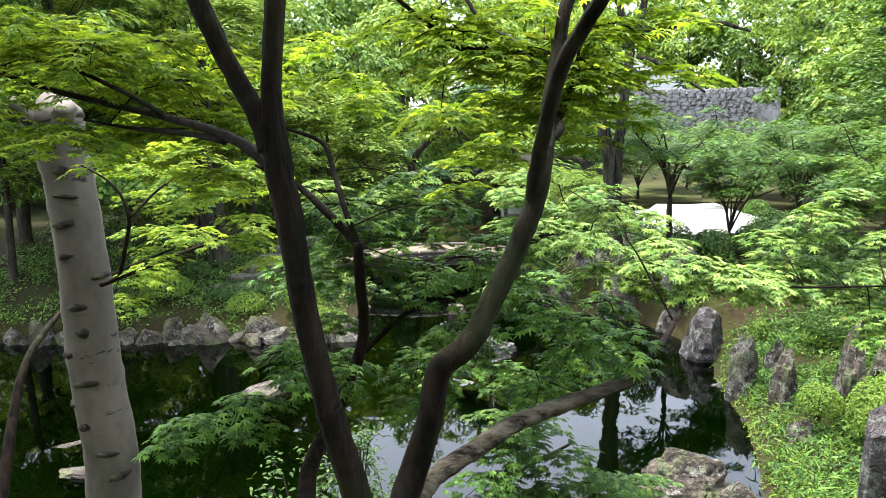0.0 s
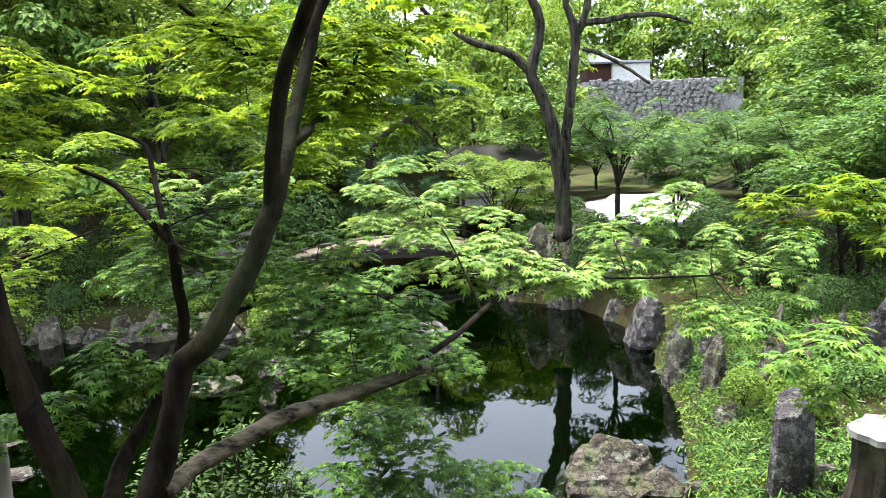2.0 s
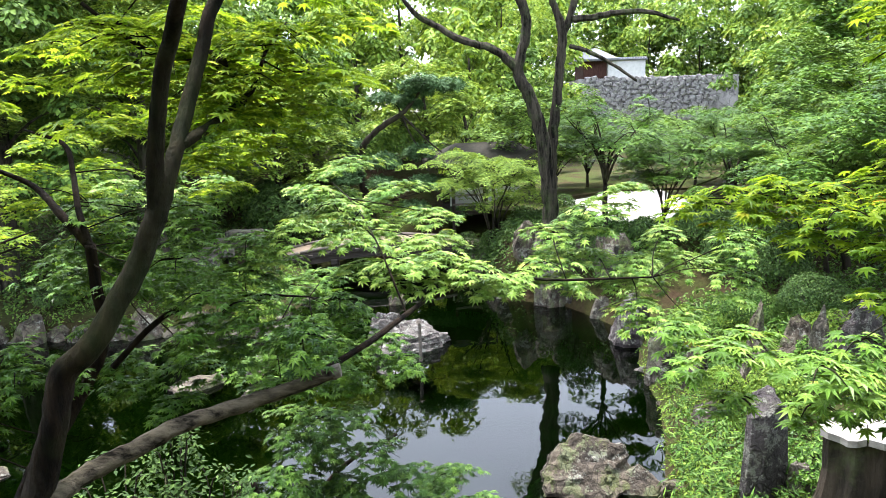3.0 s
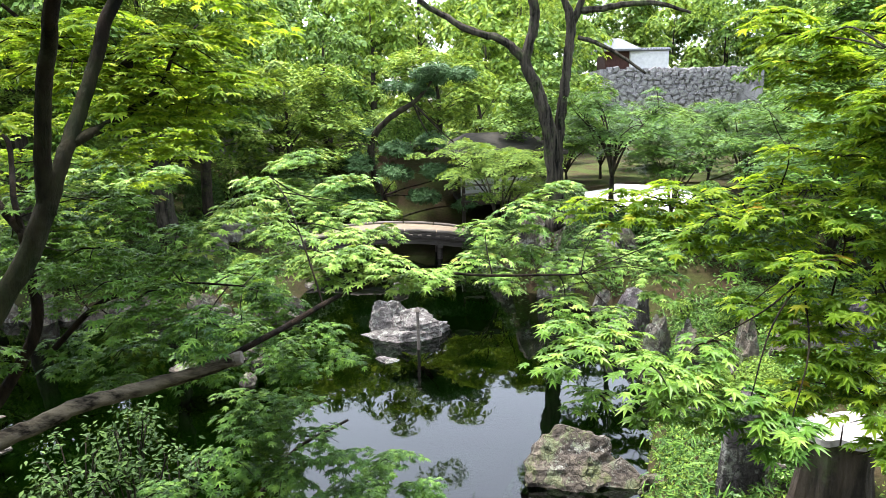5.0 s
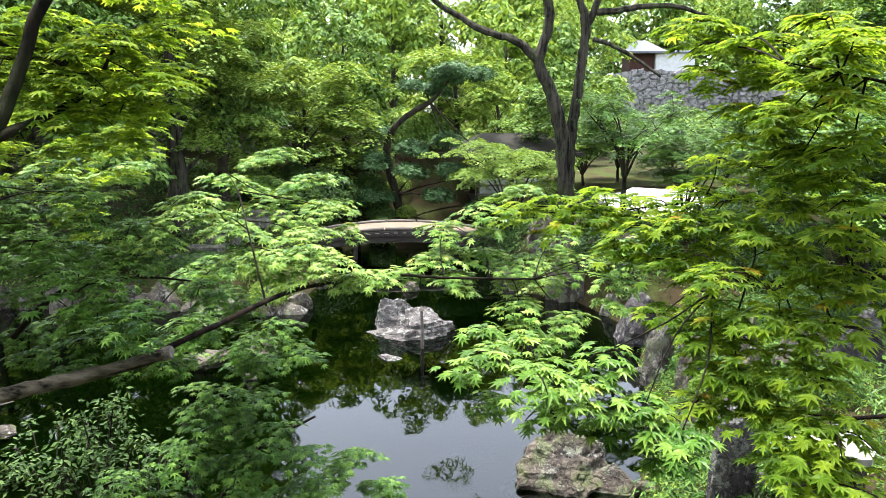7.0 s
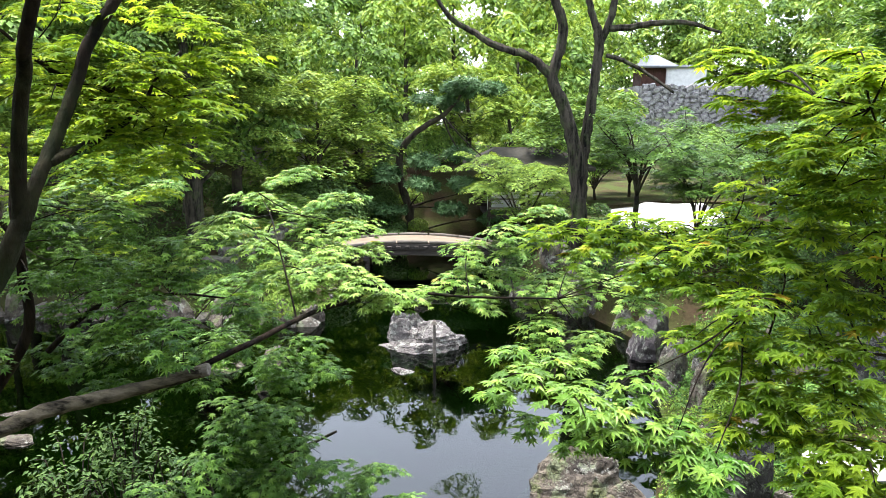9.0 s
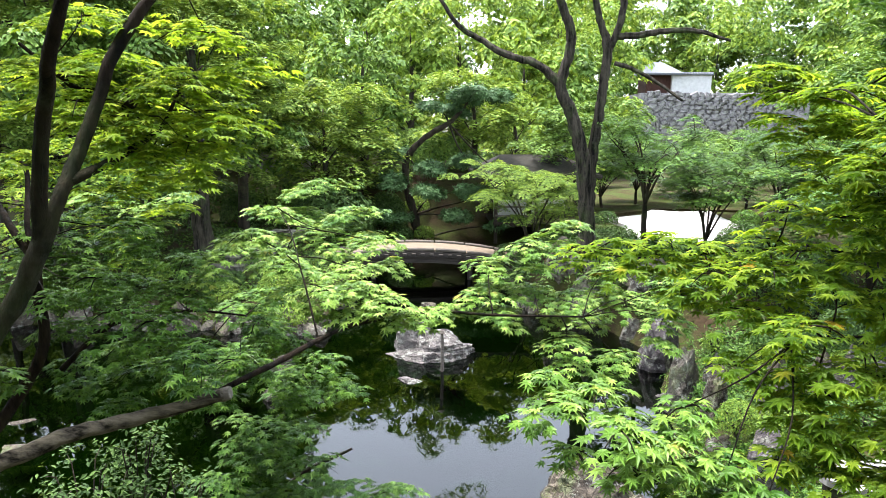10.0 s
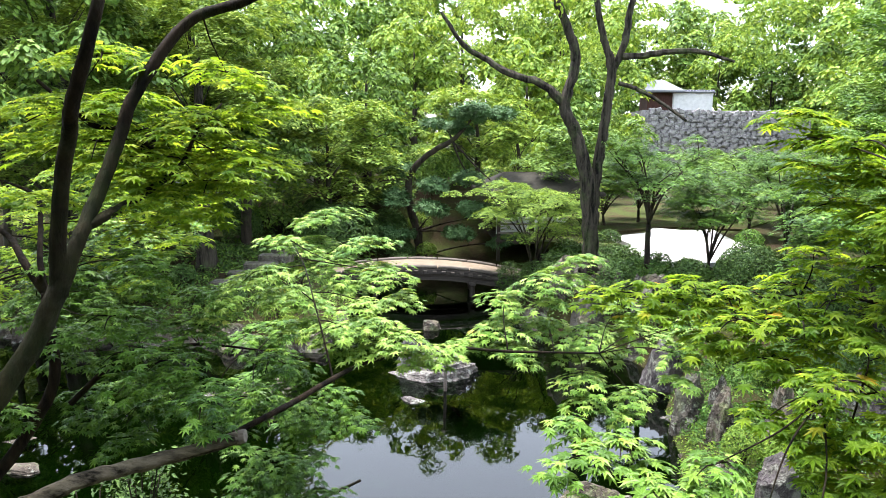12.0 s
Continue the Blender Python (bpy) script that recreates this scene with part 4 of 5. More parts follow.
MIDDLE = [
    # name, label, x, y, height, spread, leaf material, bark, low, clumps, leaf, shape, style, trunk
    ("maple_tree", "layered maple on the planted bank", 10.2, 14.0, 3.6, 2.0, LEAF_GREEN, BARK_DARK, 0.35, 30, 0.09, TRI, "pad", 0.09),
    ("maple_tree", "tall airy maple on the planted bank", 9.0, 11.0, 4.4, 1.8, LEAF_GREEN, BARK_SHADED, 0.4, 30, 0.085, TRI, "pad", 0.07),
    ("maple_tree", "broad maple with drooping tiers of leaves", 12.5, 17.0, 5.0, 2.6, LEAF_WOOD, BARK_DARK, 0.3, 34, 0.1, TRI, "pad", 0.12),
    ("maple_tree", "wide maple behind the arched bridge", 1.6, 30.0, 4.6, 2.6, LEAF_SPRING, BARK_DARK, 0.35, 34, 0.11, TRI, "pad", 0.14),
    ("maple_tree", "fresh green maple on the far bank", -4.2, 26.5, 5.2, 3.0, LEAF_SPRING, BARK_GREY, 0.35, 34, 0.11, TRI, "pad", 0.15),
    ("maple_tree", "fresh green maple above the stone steps", -8.0, 23.0, 9.5, 3.6, LEAF_SPRING, BARK_GREY, 0.38, 32, 0.1, TRI, "pad", 0.2),
    ("maple_tree", "low maple hanging over the far bank", -12.0, 19.0, 10.0, 4.0, LEAF_SPRING, BARK_DARK, 0.3, 28, 0.09, TRI, "pad", 0.1),
    ("maple_tree", "maple with light leaf tiers on the far bank", -6.4, 19.6, 8.0, 2.6, LEAF_SPRING, BARK_GREY, 0.3, 34, 0.09, TRI, "pad", 0.3),
    ("woodland_tree", "tall dense tree on the far bank", -9.8, 18.2, 11.0, 3.4, LEAF_WOOD, BARK_GREY, 0.25, 44, 0.13, OVAL, "cap", 0.25),
    ("woodland_tree", "tall dense tree above the far bank", -14.0, 23.0, 12.5, 4.2, LEAF_WOOD, BARK_DARK, 0.2, 44, 0.15, OVAL, "cap", 0.22),
    ("woodland_tree", "tall leafy tree over the steps", -6.4, 23.4, 8.0, 2.6, LEAF_WOOD, BARK_DARK, 0.32, 40, 0.13, OVAL, "cap", 0.18),
    ("maple_tree", "tall tiered maple at the court's far edge", 16.5, 23.0, 7.5, 3.4, LEAF_GREEN, BARK_DARK, 0.2, 40, 0.12, TRI, "pad", 0.15),
    ("maple_tree", "tall tiered maple below the castle wall", 22.5, 31.0, 9.5, 4.2, LEAF_WOOD, BARK_DARK, 0.15, 44, 0.16, TRI, "pad", 0.18),
    ("maple_tree", "wide tiered maple before the castle wall", 22.0, 37.0, 4.5, 3.0, LEAF_GREEN, BARK_DARK, 0.2, 30, 0.15, TRI, "pad", 0.14),
    ("maple_tree", "maple shading the pavilion", 5.6, 25.5, 4.2, 2.3, LEAF_WOOD, BARK_DARK, 0.45, 26, 0.1, TRI, "pad", 0.12),
]
for i, (nm, lb, x, y, h, sp, lm, bk, low, cl, lf, shp, sty, tr) in enumerate(MIDDLE):
    shp = BROAD if y > 22 else shp
    far_tree(nm, lb, (x, y, at_ground(x, y)), h, sp, lm, bk, 100 + i, low, cl, lf * (1.5 if y < 22 else 1.7), shp, sty, tr, "", (0, 0), 1.1)

r0 = np.random.default_rng(77)
WOODS = []
for row, (y, n, h) in enumerate(((32, 10, 8.4), (39, 10, 11.0), (48, 11, 14.0), (60, 12, 17.0))):
    half = y * 0.72
    for k in range(n):
        x = -half + 2 * half * (k + 0.5 + r0.uniform(-0.3, 0.3)) / n
        if 5.6 < x * 30 / y < (16.2 if y > 45 else 15.0):
            continue
        lower = (0.64, 0.73, 0.9, 1.0)[row] if abs(x) < 0.24 * y else 1.0
        WOODS.append((x, y + r0.uniform(-2.5, 2.5), lower * h * r0.uniform(0.85, 1.15), row))
for i, (x, y, h, row) in enumerate(WOODS):
    far_tree("woodland_tree", ("tall light green tree in the dense woodland" if i % 3 == 0 else "broad leafy tree in the dense woodland"), (x, y, at_ground(x, y)), h, h * 0.36,
             (LEAF_SPRING, LEAF_WOOD, LEAF_SPRING)[i % 3], BARK_DARK, 300 + i, 0.1, 36, 0.25 + 0.07 * row, OVAL, "cap", 0.2, "woodland trees", (0, 0), 1.15)


# unseen trees behind and beside the camera, added to block skylight on the near stems
for i, (x, y, h) in enumerate(((-13, -6, 9), (-8.5, -7, 9), (-4, -6.2, 8.5), (0.5, -7, 9.5), (5, -6.2, 8.5), (9.5, -7, 9), (14, -6, 9), (-15, 1.5, 8.5), (-10.5, 2.2, 8))):
    far_tree("shade_tree", "unseen broad leafy tree added to shade the near maples", (x, y, at_ground(x, y)), h, 3.6, LEAF_WOOD, BARK_DARK, 1200 + i, 0.16, 34, 0.42, OVAL, "ball", 0.2, "trees along the path", (0, 1.2), 1.1)

# ---- rocks of the pond and its banks ----
W = WATER_Z
rock("boulder", (3.0, 8.45, W - 0.15), (1.5, 1.1, 0.82), STONE, 11, "mossy angular boulder standing in the pond's edge", 10, 12, 5, "rock", 0.15)
rock("boulder", (3.65, 8.2, W - 0.12), (0.7, 0.55, 0.38), STONE, 31, "low dark wet boulder beside the pond", 0, 7, 4)
rock("boulder", (5.5, 13.9, W - 0.1), (0.95, 0.8, 0.95), STONE_PURPLE, 12, "rounded dark grey boulder at the waterline", 0, 6, 4)


def islet():
    """A broad broken slab of rock with a raised block at its back."""
    t = thing("islet_rock", "flat islet of layered grey rock in the pond", "rock", (0.62, 14.25, W - 0.02))
    for k, (x, y, z, w, d, h, turn) in enumerate(((0.1, -0.05, -0.22, 1.75, 1.15, 0.5, 4), (0.28, 0.12, -0.1, 1.2, 0.85, 0.6, -8), (-0.42, 0.45, -0.15, 1.0, 0.7, 1.0, 12), (0.66, 0.1, -0.2, 0.5, 0.6, 0.5, 30), (-0.1, 0.3, -0.1, 0.7, 0.6, 0.58, 50))):
        ob = rock("slab", (x, y, z), (w, d, h), STONE_LAYER, 410 + k, "", turn, 12, 5, "", 0.14, "", t)
        ob.rotation_euler.x += radians(4 - 3 * k)


islet()
rock("flat_stone", (0.3, 12.8, W - 0.05), (0.46, 0.36, 0.1), STONE_LAYER, 15, "small flat pale stone just above the water", 0, 5, 3)
rock("boulder", (0.37, 18.0, W - 0.06), (0.5, 0.4, 0.36), STONE, 16, "small dark boulder in the water before the bridge", 0, 6, 3)
rock("upright_stone", (4.68, 7.05, W + 0.25), (0.62, 0.42, 1.75), STONE_PURPLE, 17, "upright purple-grey slab stone on the bank", 15, 11, 5, "rock", 0.05)
rock("upright_stone", (5.05, 6.9, W + 0.45), (0.3, 0.3, 0.6), STONE_PALE, 18, "small pale standing stone beside the slab", 0, 8, 4)

BANK_ROCKS = [
    # foot, width, height, stone, words
    ((5.25, 11.50, -2.65), 0.55, 0.95, STONE_PALE, "tall pale lichen-covered standing stone"),
    ((5.41, 10.50, -2.47), 0.5, 0.8, STONE, "narrow grey standing stone on the bank"),
    ((5.89, 9.60, -2.38), 0.55, 1.1, STONE, "tall brown-grey standing stone on the bank"),
    ((5.01, 9.20, -3.12), 0.7, 0.65, STONE, "brown weathered rock under a rounded shrub"),
    ((5.62, 11.20, -2.59), 0.5, 0.75, STONE_PALE, "pale upright rock among ferns"),
    ((7.01, 9.80, -1.97), 0.35, 0.75, STONE_PALE, "pale mottled standing stone on the bank"),
    ((7.49, 9.60, -1.91), 0.6, 0.95, STONE_PURPLE, "broad upright slate stone on the bank"),
    ((6.90, 10.20, -2.20), 0.75, 0.6, STONE, "low brown boulder on the bank"),
    ((7.81, 10.50, -2.14), 0.7, 0.6, STONE, "grey boulder among bank plants"),
    ((4.08, 8.00, -3.17), 0.6, 0.3, STONE, "wet dark stone at the pond's edge"),
    ((5.15, 12.20, -3.31), 0.5, 0.2, STONE_LAYER, "flat stone at the waterline"),
    ((4.90, 10.60, -3.28), 0.45, 0.2, STONE, "flat mossy stone at the waterline"),
]
for i, (c, w, h, m, words) in enumerate(BANK_ROCKS):
    zg = at_ground(c[0], c[1])
    rock("bank_rock", (c[0], c[1], min(zg, c[2]) - 0.2), (w * 0.95, w * 0.75, h * 0.85 + 0.1 + max(0.0, c[2] - zg)), m, 200 + i, words, 25 * i, 10, 4, "rock", 0.22)

LEDGE_ROCKS = [
    ((4.54, 17.00, -3.28), 1.0, 1.25), ((4.44, 17.00, -2.77), 0.75, 1.1), ((5.08, 17.00, -2.68), 0.7, 0.95), ((5.55, 16.60, -2.64), 0.75, 0.9), ((6.27, 16.00, -2.60), 1.0, 1.15),
    ((6.65, 15.40, -2.35), 0.8, 1.0), ((4.73, 17.30, -3.29), 0.8, 0.75), ((5.38, 16.90, -3.25), 0.7, 0.85), ((4.00, 17.80, -3.29), 0.8, 0.5), ((3.44, 18.20, -3.25), 0.6, 0.45), ((5.36, 15.60, -3.18), 0.6, 0.6),
]
for i, (c, w, h) in enumerate(LEDGE_ROCKS):
    rock("ledge_rock", (c[0], c[1] + 0.15, W - 0.12), (w, w * 0.8, h + 0.1), (STONE_PALE, STONE)[i % 2], 240 + i, ("pale lichened rock edging the pond" if i % 2 == 0 else "dark mossy rock edging the pond"), 31 * i, 8, 4, "rock", 0.1, "rocks edging the pond")

LEFT_ROCKS = [
    ((-3.31, 12.49, -3.25), 1.2, 0.5), ((-2.31, 13.01, -3.25), 0.75, 0.75), ((-2.18, 11.63, -3.25), 0.5, 0.45), ((-6.27, 16.30, -3.25), 1.2, 0.6), ((-7.64, 16.12, -3.25), 0.7, 0.6),
    ((-2.28, 15.87, -3.25), 0.8, 0.85), ((-3.59, 16.03, -3.25), 0.9, 0.5), ((-4.68, 16.05, -3.25), 0.8, 0.4), ((-5.75, 15.93, -3.25), 0.7, 0.4), ((-6.06, 15.84, -3.25), 0.8, 0.7), ((-7.65, 16.02, -3.25), 0.8, 0.5), ((-2.24, 18.53, -3.25), 0.7, 0.5), ((-5.34, 9.43, -3.25), 1.0, 0.25), ((-6.10, 10.34, -3.25), 0.8, 0.2), ((-3.12, 12.69, -3.25), 0.7, 0.3),
]
for i in range(14):
    a = i / 13
    x, y = 5.7 - 2.1 * a, 15.6 + 2.5 * a ** 0.8
    rock("ledge_rock", (x + 0.35 + 0.2 * math.sin(i * 5), y + 0.4 + 0.2 * math.cos(i * 3), at_ground(x + 0.4, y + 0.4) - 0.35), (0.7 + 0.2 * math.sin(i * 7), 0.6, 0.7 + 0.2 * math.cos(i * 4)), (STONE, STONE_PALE, STONE)[i % 3], 330 + i, "mossy rock on the ledge above the pond", 37 * i, 8, 3, "rock", 0.15, "rocks edging the pond")
for i in range(9):
    x, y = 3.35 - 0.06 * i + 0.12 * math.sin(i * 4), 18.1 + 0.62 * i
    rock("channel_rock", (x, y, W - 0.1), (0.7 + 0.15 * math.sin(i * 3), 0.6, 0.6 + 0.2 * math.cos(i * 5)), (STONE, STONE_PALE)[i % 2], 360 + i, "mossy rock edging the channel by the bridge", 50 * i, 8, 3, "rock", 0.15, "rocks edging the pond")
for i in range(20):
    x = -10.5 + 0.42 * i + 0.15 * math.sin(i * 5)
    y = float(np.interp(x, [-14, -9, -6, -3.6, -2.5], [17.0, 16.2, 16.2, 15.9, 15.9])) + 0.12 * math.sin(i * 3)
    rock("shore_rock", (x, y, W - 0.15), (0.55 + 0.3 * abs(math.sin(i * 7)), 0.5, 0.5 + 0.3 * math.sin(i * 4.3)), (STONE, STONE_PALE, STONE)[i % 3], 430 + i, "lichened brown-grey rock edging the far shore", 47 * i, 9, 3, "rock", 0.14, "rocks along the far shore")
for i, (c, w, h) in enumerate(LEFT_ROCKS):
    rock("shore_rock", (c[0], c[1] + 0.2, W - 0.1), (w * 0.8, w * 0.6, h * 0.62), STONE, 270 + i, ("grey lichened rock", "brown-grey mossy rock", "dark mossy rock")[i % 3] + " at the far waterline", 41 * i, 7, 4, "rock", 0.1, "rocks along the far shore")


# ---- clipped and wild shrubs ----
def shrub(name, label, c, w, h, mat, seed, leaf=0.045, group=""):
    """A dense rounded shrub on its foot c: a dark core of stems and a shell of small leaves."""
    t = thing(name, label, "shrub", c, 0, group)
    r = np.random.default_rng(seed)
    st = Pile()
    for k in range(6):
        a = k * 1.05 + r.random()
        st.limb([(0, 0, -0.08, 0.02), (0.15 * w * math.cos(a), 0.15 * w * math.sin(a), h * 0.4, 0.012), (0.36 * w * math.cos(a), 0.36 * w * math.sin(a), h * 0.75, 0.004)], sides=4, steps=2, seed=k)
    put("stemwork", st.data("stemwork", BARK_DARK, True), t, "", "", "", "stuff")
    n = int(2.6 * (w * w + 2 * w * h) / (0.4 * leaf**2) * 0.5)
    n = min(n, 5000)
    d = r.normal(0, 1, (n, 3))
    d[:, 2] = np.abs(d[:, 2]) - 0.25
    d /= np.linalg.norm(d, axis=1)[:, None]
    q = 0.5 * (0.9 + 0.1 * r.random(n) + 0.06 * np.sin(d[:, 0] * 7 + seed) * np.sin(d[:, 1] * 6 + d[:, 2] * 5)) * np.where(r.random(n) < 0.25, 0.85, 1)
    pos = d * q[:, None] * [w, w, 1.25 * h] + [0, 0, 0.38 * h]
    c2 = Pile()
    leaves(c2, OVAL, pos, d + r.normal(0, 0.45, (n, 3)) + [0, 0, 0.3], leaf * r.uniform(0.7, 1.3, n), r)
    put("foliage", c2.data("foliage", mat), t)
    return t


SHRUBS = [
    ((-3.33, 16.60, -2.44), 1.05, 0.75, LEAF_MOSSY), ((-2.94, 15.90, -2.92), 0.95, 0.6, LEAF_MOSSY), ((-6.75, 24.00, -1.34), 1.4, 1.0, LEAF_CLIPPED), ((-1.45, 26.00, -1.28), 1.2, 0.9, LEAF_CLIPPED),
    ((-1.03, 24.50, -2.35), 1.0, 0.6, LEAF_CLIPPED), ((-2.55, 26.00, -1.52), 1.0, 0.8, LEAF_CLIPPED), ((-6.04, 28.00, -0.40), 1.1, 0.8, LEAF_CLIPPED), ((-3.46, 25.00, -1.52), 0.9, 0.7, LEAF_CLIPPED), ((-4.76, 27.00, -1.10), 1.2, 0.9, LEAF_CLIPPED),
    ((-4.88, 16.80, -3.08), 0.95, 0.5, LEAF_MOSSY), ((-7.20, 17.60, -2.58), 1.3, 0.7, LEAF_MOSSY), ((-8.15, 17.00, -2.96), 0.8, 0.75, LEAF_CLIPPED), ((-6.65, 18.60, -2.48), 0.7, 0.55, LEAF_CLIPPED), ((-5.21, 17.60, -2.68), 1.4, 0.4, LEAF_CLIPPED),
    ((5.04, 16.80, -1.47), 1.05, 0.85, LEAF_CLIPPED), ((8.18, 16.40, -1.20), 1.3, 0.8, LEAF_CLIPPED), ((7.92, 16.00, -1.72), 1.5, 1.3, LEAF_CLIPPED), ((2.70, 22.00, -2.16), 0.9, 0.6, LEAF_CLIPPED), ((3.43, 21.00, -1.97), 0.9, 0.5, LEAF_CLIPPED), ((6.79, 16.60, -1.54), 1.0, 0.6, LEAF_CLIPPED),
    ((8.36, 14.00, -1.38), 1.1, 0.7, LEAF_CLIPPED), ((7.97, 15.00, -1.41), 1.0, 0.7, LEAF_CLIPPED), ((8.26, 13.00, -0.89), 1.0, 0.8, LEAF_CLIPPED), ((7.95, 11.50, -1.93), 1.2, 0.7, LEAF_CLIPPED), ((7.09, 12.00, -2.24), 1.0, 0.6, HERB),
    ((5.62, 8.60, -2.02), 0.7, 0.5, LEAF_MOSSY), ((5.58, 8.40, -2.14), 0.8, 0.5, LEAF_MOSSY),
]
for i, (c, w, h, m) in enumerate(SHRUBS):
    words = {"clipped_shrub_leaf": "dark green rounded clipped shrub", "light_shrub_leaf": "yellow-green rounded clipped shrub", "herb_leaf": "loose light green shrub"}[m.name]
    shrub("clipped_shrub", words + (" on the mossy bank" if c[1] < 20 else " below the woodland"), (c[0], c[1], at_ground(c[0], c[1])), w, max(h, h + 0.6 * (c[2] - at_ground(c[0], c[1]))), m, 500 + i, 0.05 if c[1] < 13 else 0.07, "clipped shrubs")
for i, (x, y, w) in enumerate(((6.5, 18.35, 0.7), (7.2, 18.1, 0.55), (8.3, 18.2, 0.6), (8.9, 17.9, 0.9), (9.6, 18.4, 0.8), (9.9, 20.0, 0.7), (6.0, 19.6, 0.6), (10.6, 22.5, 0.9), (6.1, 22.8, 0.8))):
    shrub("court_shrub", "small dark green shrub edging the gravel court", (x, y, at_ground(x, y)), w, 0.7 * w, (LEAF_CLIPPED, LEAF_GREEN)[i % 2], 590 + i, 0.07, "shrubs round the court")
for i, (x, y, w, h) in enumerate(((-1.22, 25.70, 1.15, 0.75), (-2.57, 25.80, 1.00, 0.70), (-0.23, 25.90, 0.80, 0.60), (-3.31, 27.00, 1.20, 0.90), (-1.84, 27.00, 1.40, 1.00), (-0.60, 27.20, 1.00, 0.80), (-2.93, 28.30, 1.10, 0.90), (-1.63, 28.40, 1.50, 1.20), (-4.22, 28.60, 1.20, 1.00), (-4.61, 27.20, 1.20, 0.90))):
    shrub("mound_shrub", "dark mossy clipped shrub on the slope behind the bridge", (x, y, at_ground(x, y)), w, h, (LEAF_CLIPPED, LEAF_CLIPPED, LEAF_MOSSY)[i % 3], 820 + i, 0.085, "clipped mounds behind the bridge")
rb = np.random.default_rng(64)
for i in range(22):
    x, y = rb.uniform(4.7, 9.0), rb.uniform(6.8, 13.5)
    if shore_distance(np.array([x]), np.array([y]))[0] < 0.5:
        continue
    shrub("bank_shrub", "loose low green shrub on the pond bank", (x, y, at_ground(x, y)), rb.uniform(0.4, 0.8), rb.uniform(0.25, 0.5), (HERB, LEAF_MOSSY, LEAF_DEEP)[i % 3], 640 + i, 0.06, "shrubs on the pond bank")
top = (5.27, 9.30, -2.61)
shrub("rock_shrub", "yellow-green mossy rounded shrub on a brown rock", top, 0.62, 0.5, LEAF_MOSSY, 560, 0.04)
BUSH = [(-0.57, 3.90, -0.46), (-0.47, 3.70, -0.63), (-0.84, 3.80, -0.61), (-0.34, 4.00, -0.74)]
for i, c in enumerate(BUSH):
    t = thing("broadleaf_shrub", "glossy narrow-leaved green shrub on the near bank", "shrub", c, 0, "shrubs on the near bank")
    r = np.random.default_rng(600 + i)
    st, fo = Pile(), Pile()
    for k in range(10):
        a, q = r.random() * 6.28, 0.3 * math.sqrt(r.random())
        e = np.array([q * math.cos(a), q * math.sin(a), r.uniform(0.05, 0.3)])
        st.limb([(0, 0, -1.2, 0.006), (*(e * [0.5, 0.5, 0.3]), 0.005), (*e, 0.002)], sides=4, steps=3, seed=k)
        n = 34
        pos = e * np.linspace(0.75, 1.05, n)[:, None] + r.normal(0, 0.042, (n, 3))
        leaves(fo, OVAL, pos, r.normal(0, 0.4, (n, 3)) + [0, 0, 1.0], 0.046 * r.uniform(0.7, 1.2, n), r)
    put("stemwork", st.data("stemwork", BARK_DARK, True), t, "", "", "", "stuff")
    put("foliage", fo.data("foliage", LEAF_CLIPPED), t)

# dark undergrowth below the woodland
ru = np.random.default_rng(42)
for i in range(44):
    y = 25.5 + 12 * (i % 4) / 3 + ru.uniform(-1, 1)
    x = -0.85 * y + 1.7 * y * ((i * 0.618) % 1)
    if 3.2 < x < 0.42 * y + 1.5 and y < 44:
        continue
    if -3.2 < x < 4.5 and y < 29.5:
        continue
    shrub("woodland_shrub", "dark leafy shrub in the shade under the trees", (x, y, at_ground(x, y)), ru.uniform(2.4, 3.6), ru.uniform(1.4, 2.2), (LEAF_CLIPPED, LEAF_CLIPPED, LEAF_WOOD)[i % 3], 700 + i, 0.17, "undergrowth shrubs")


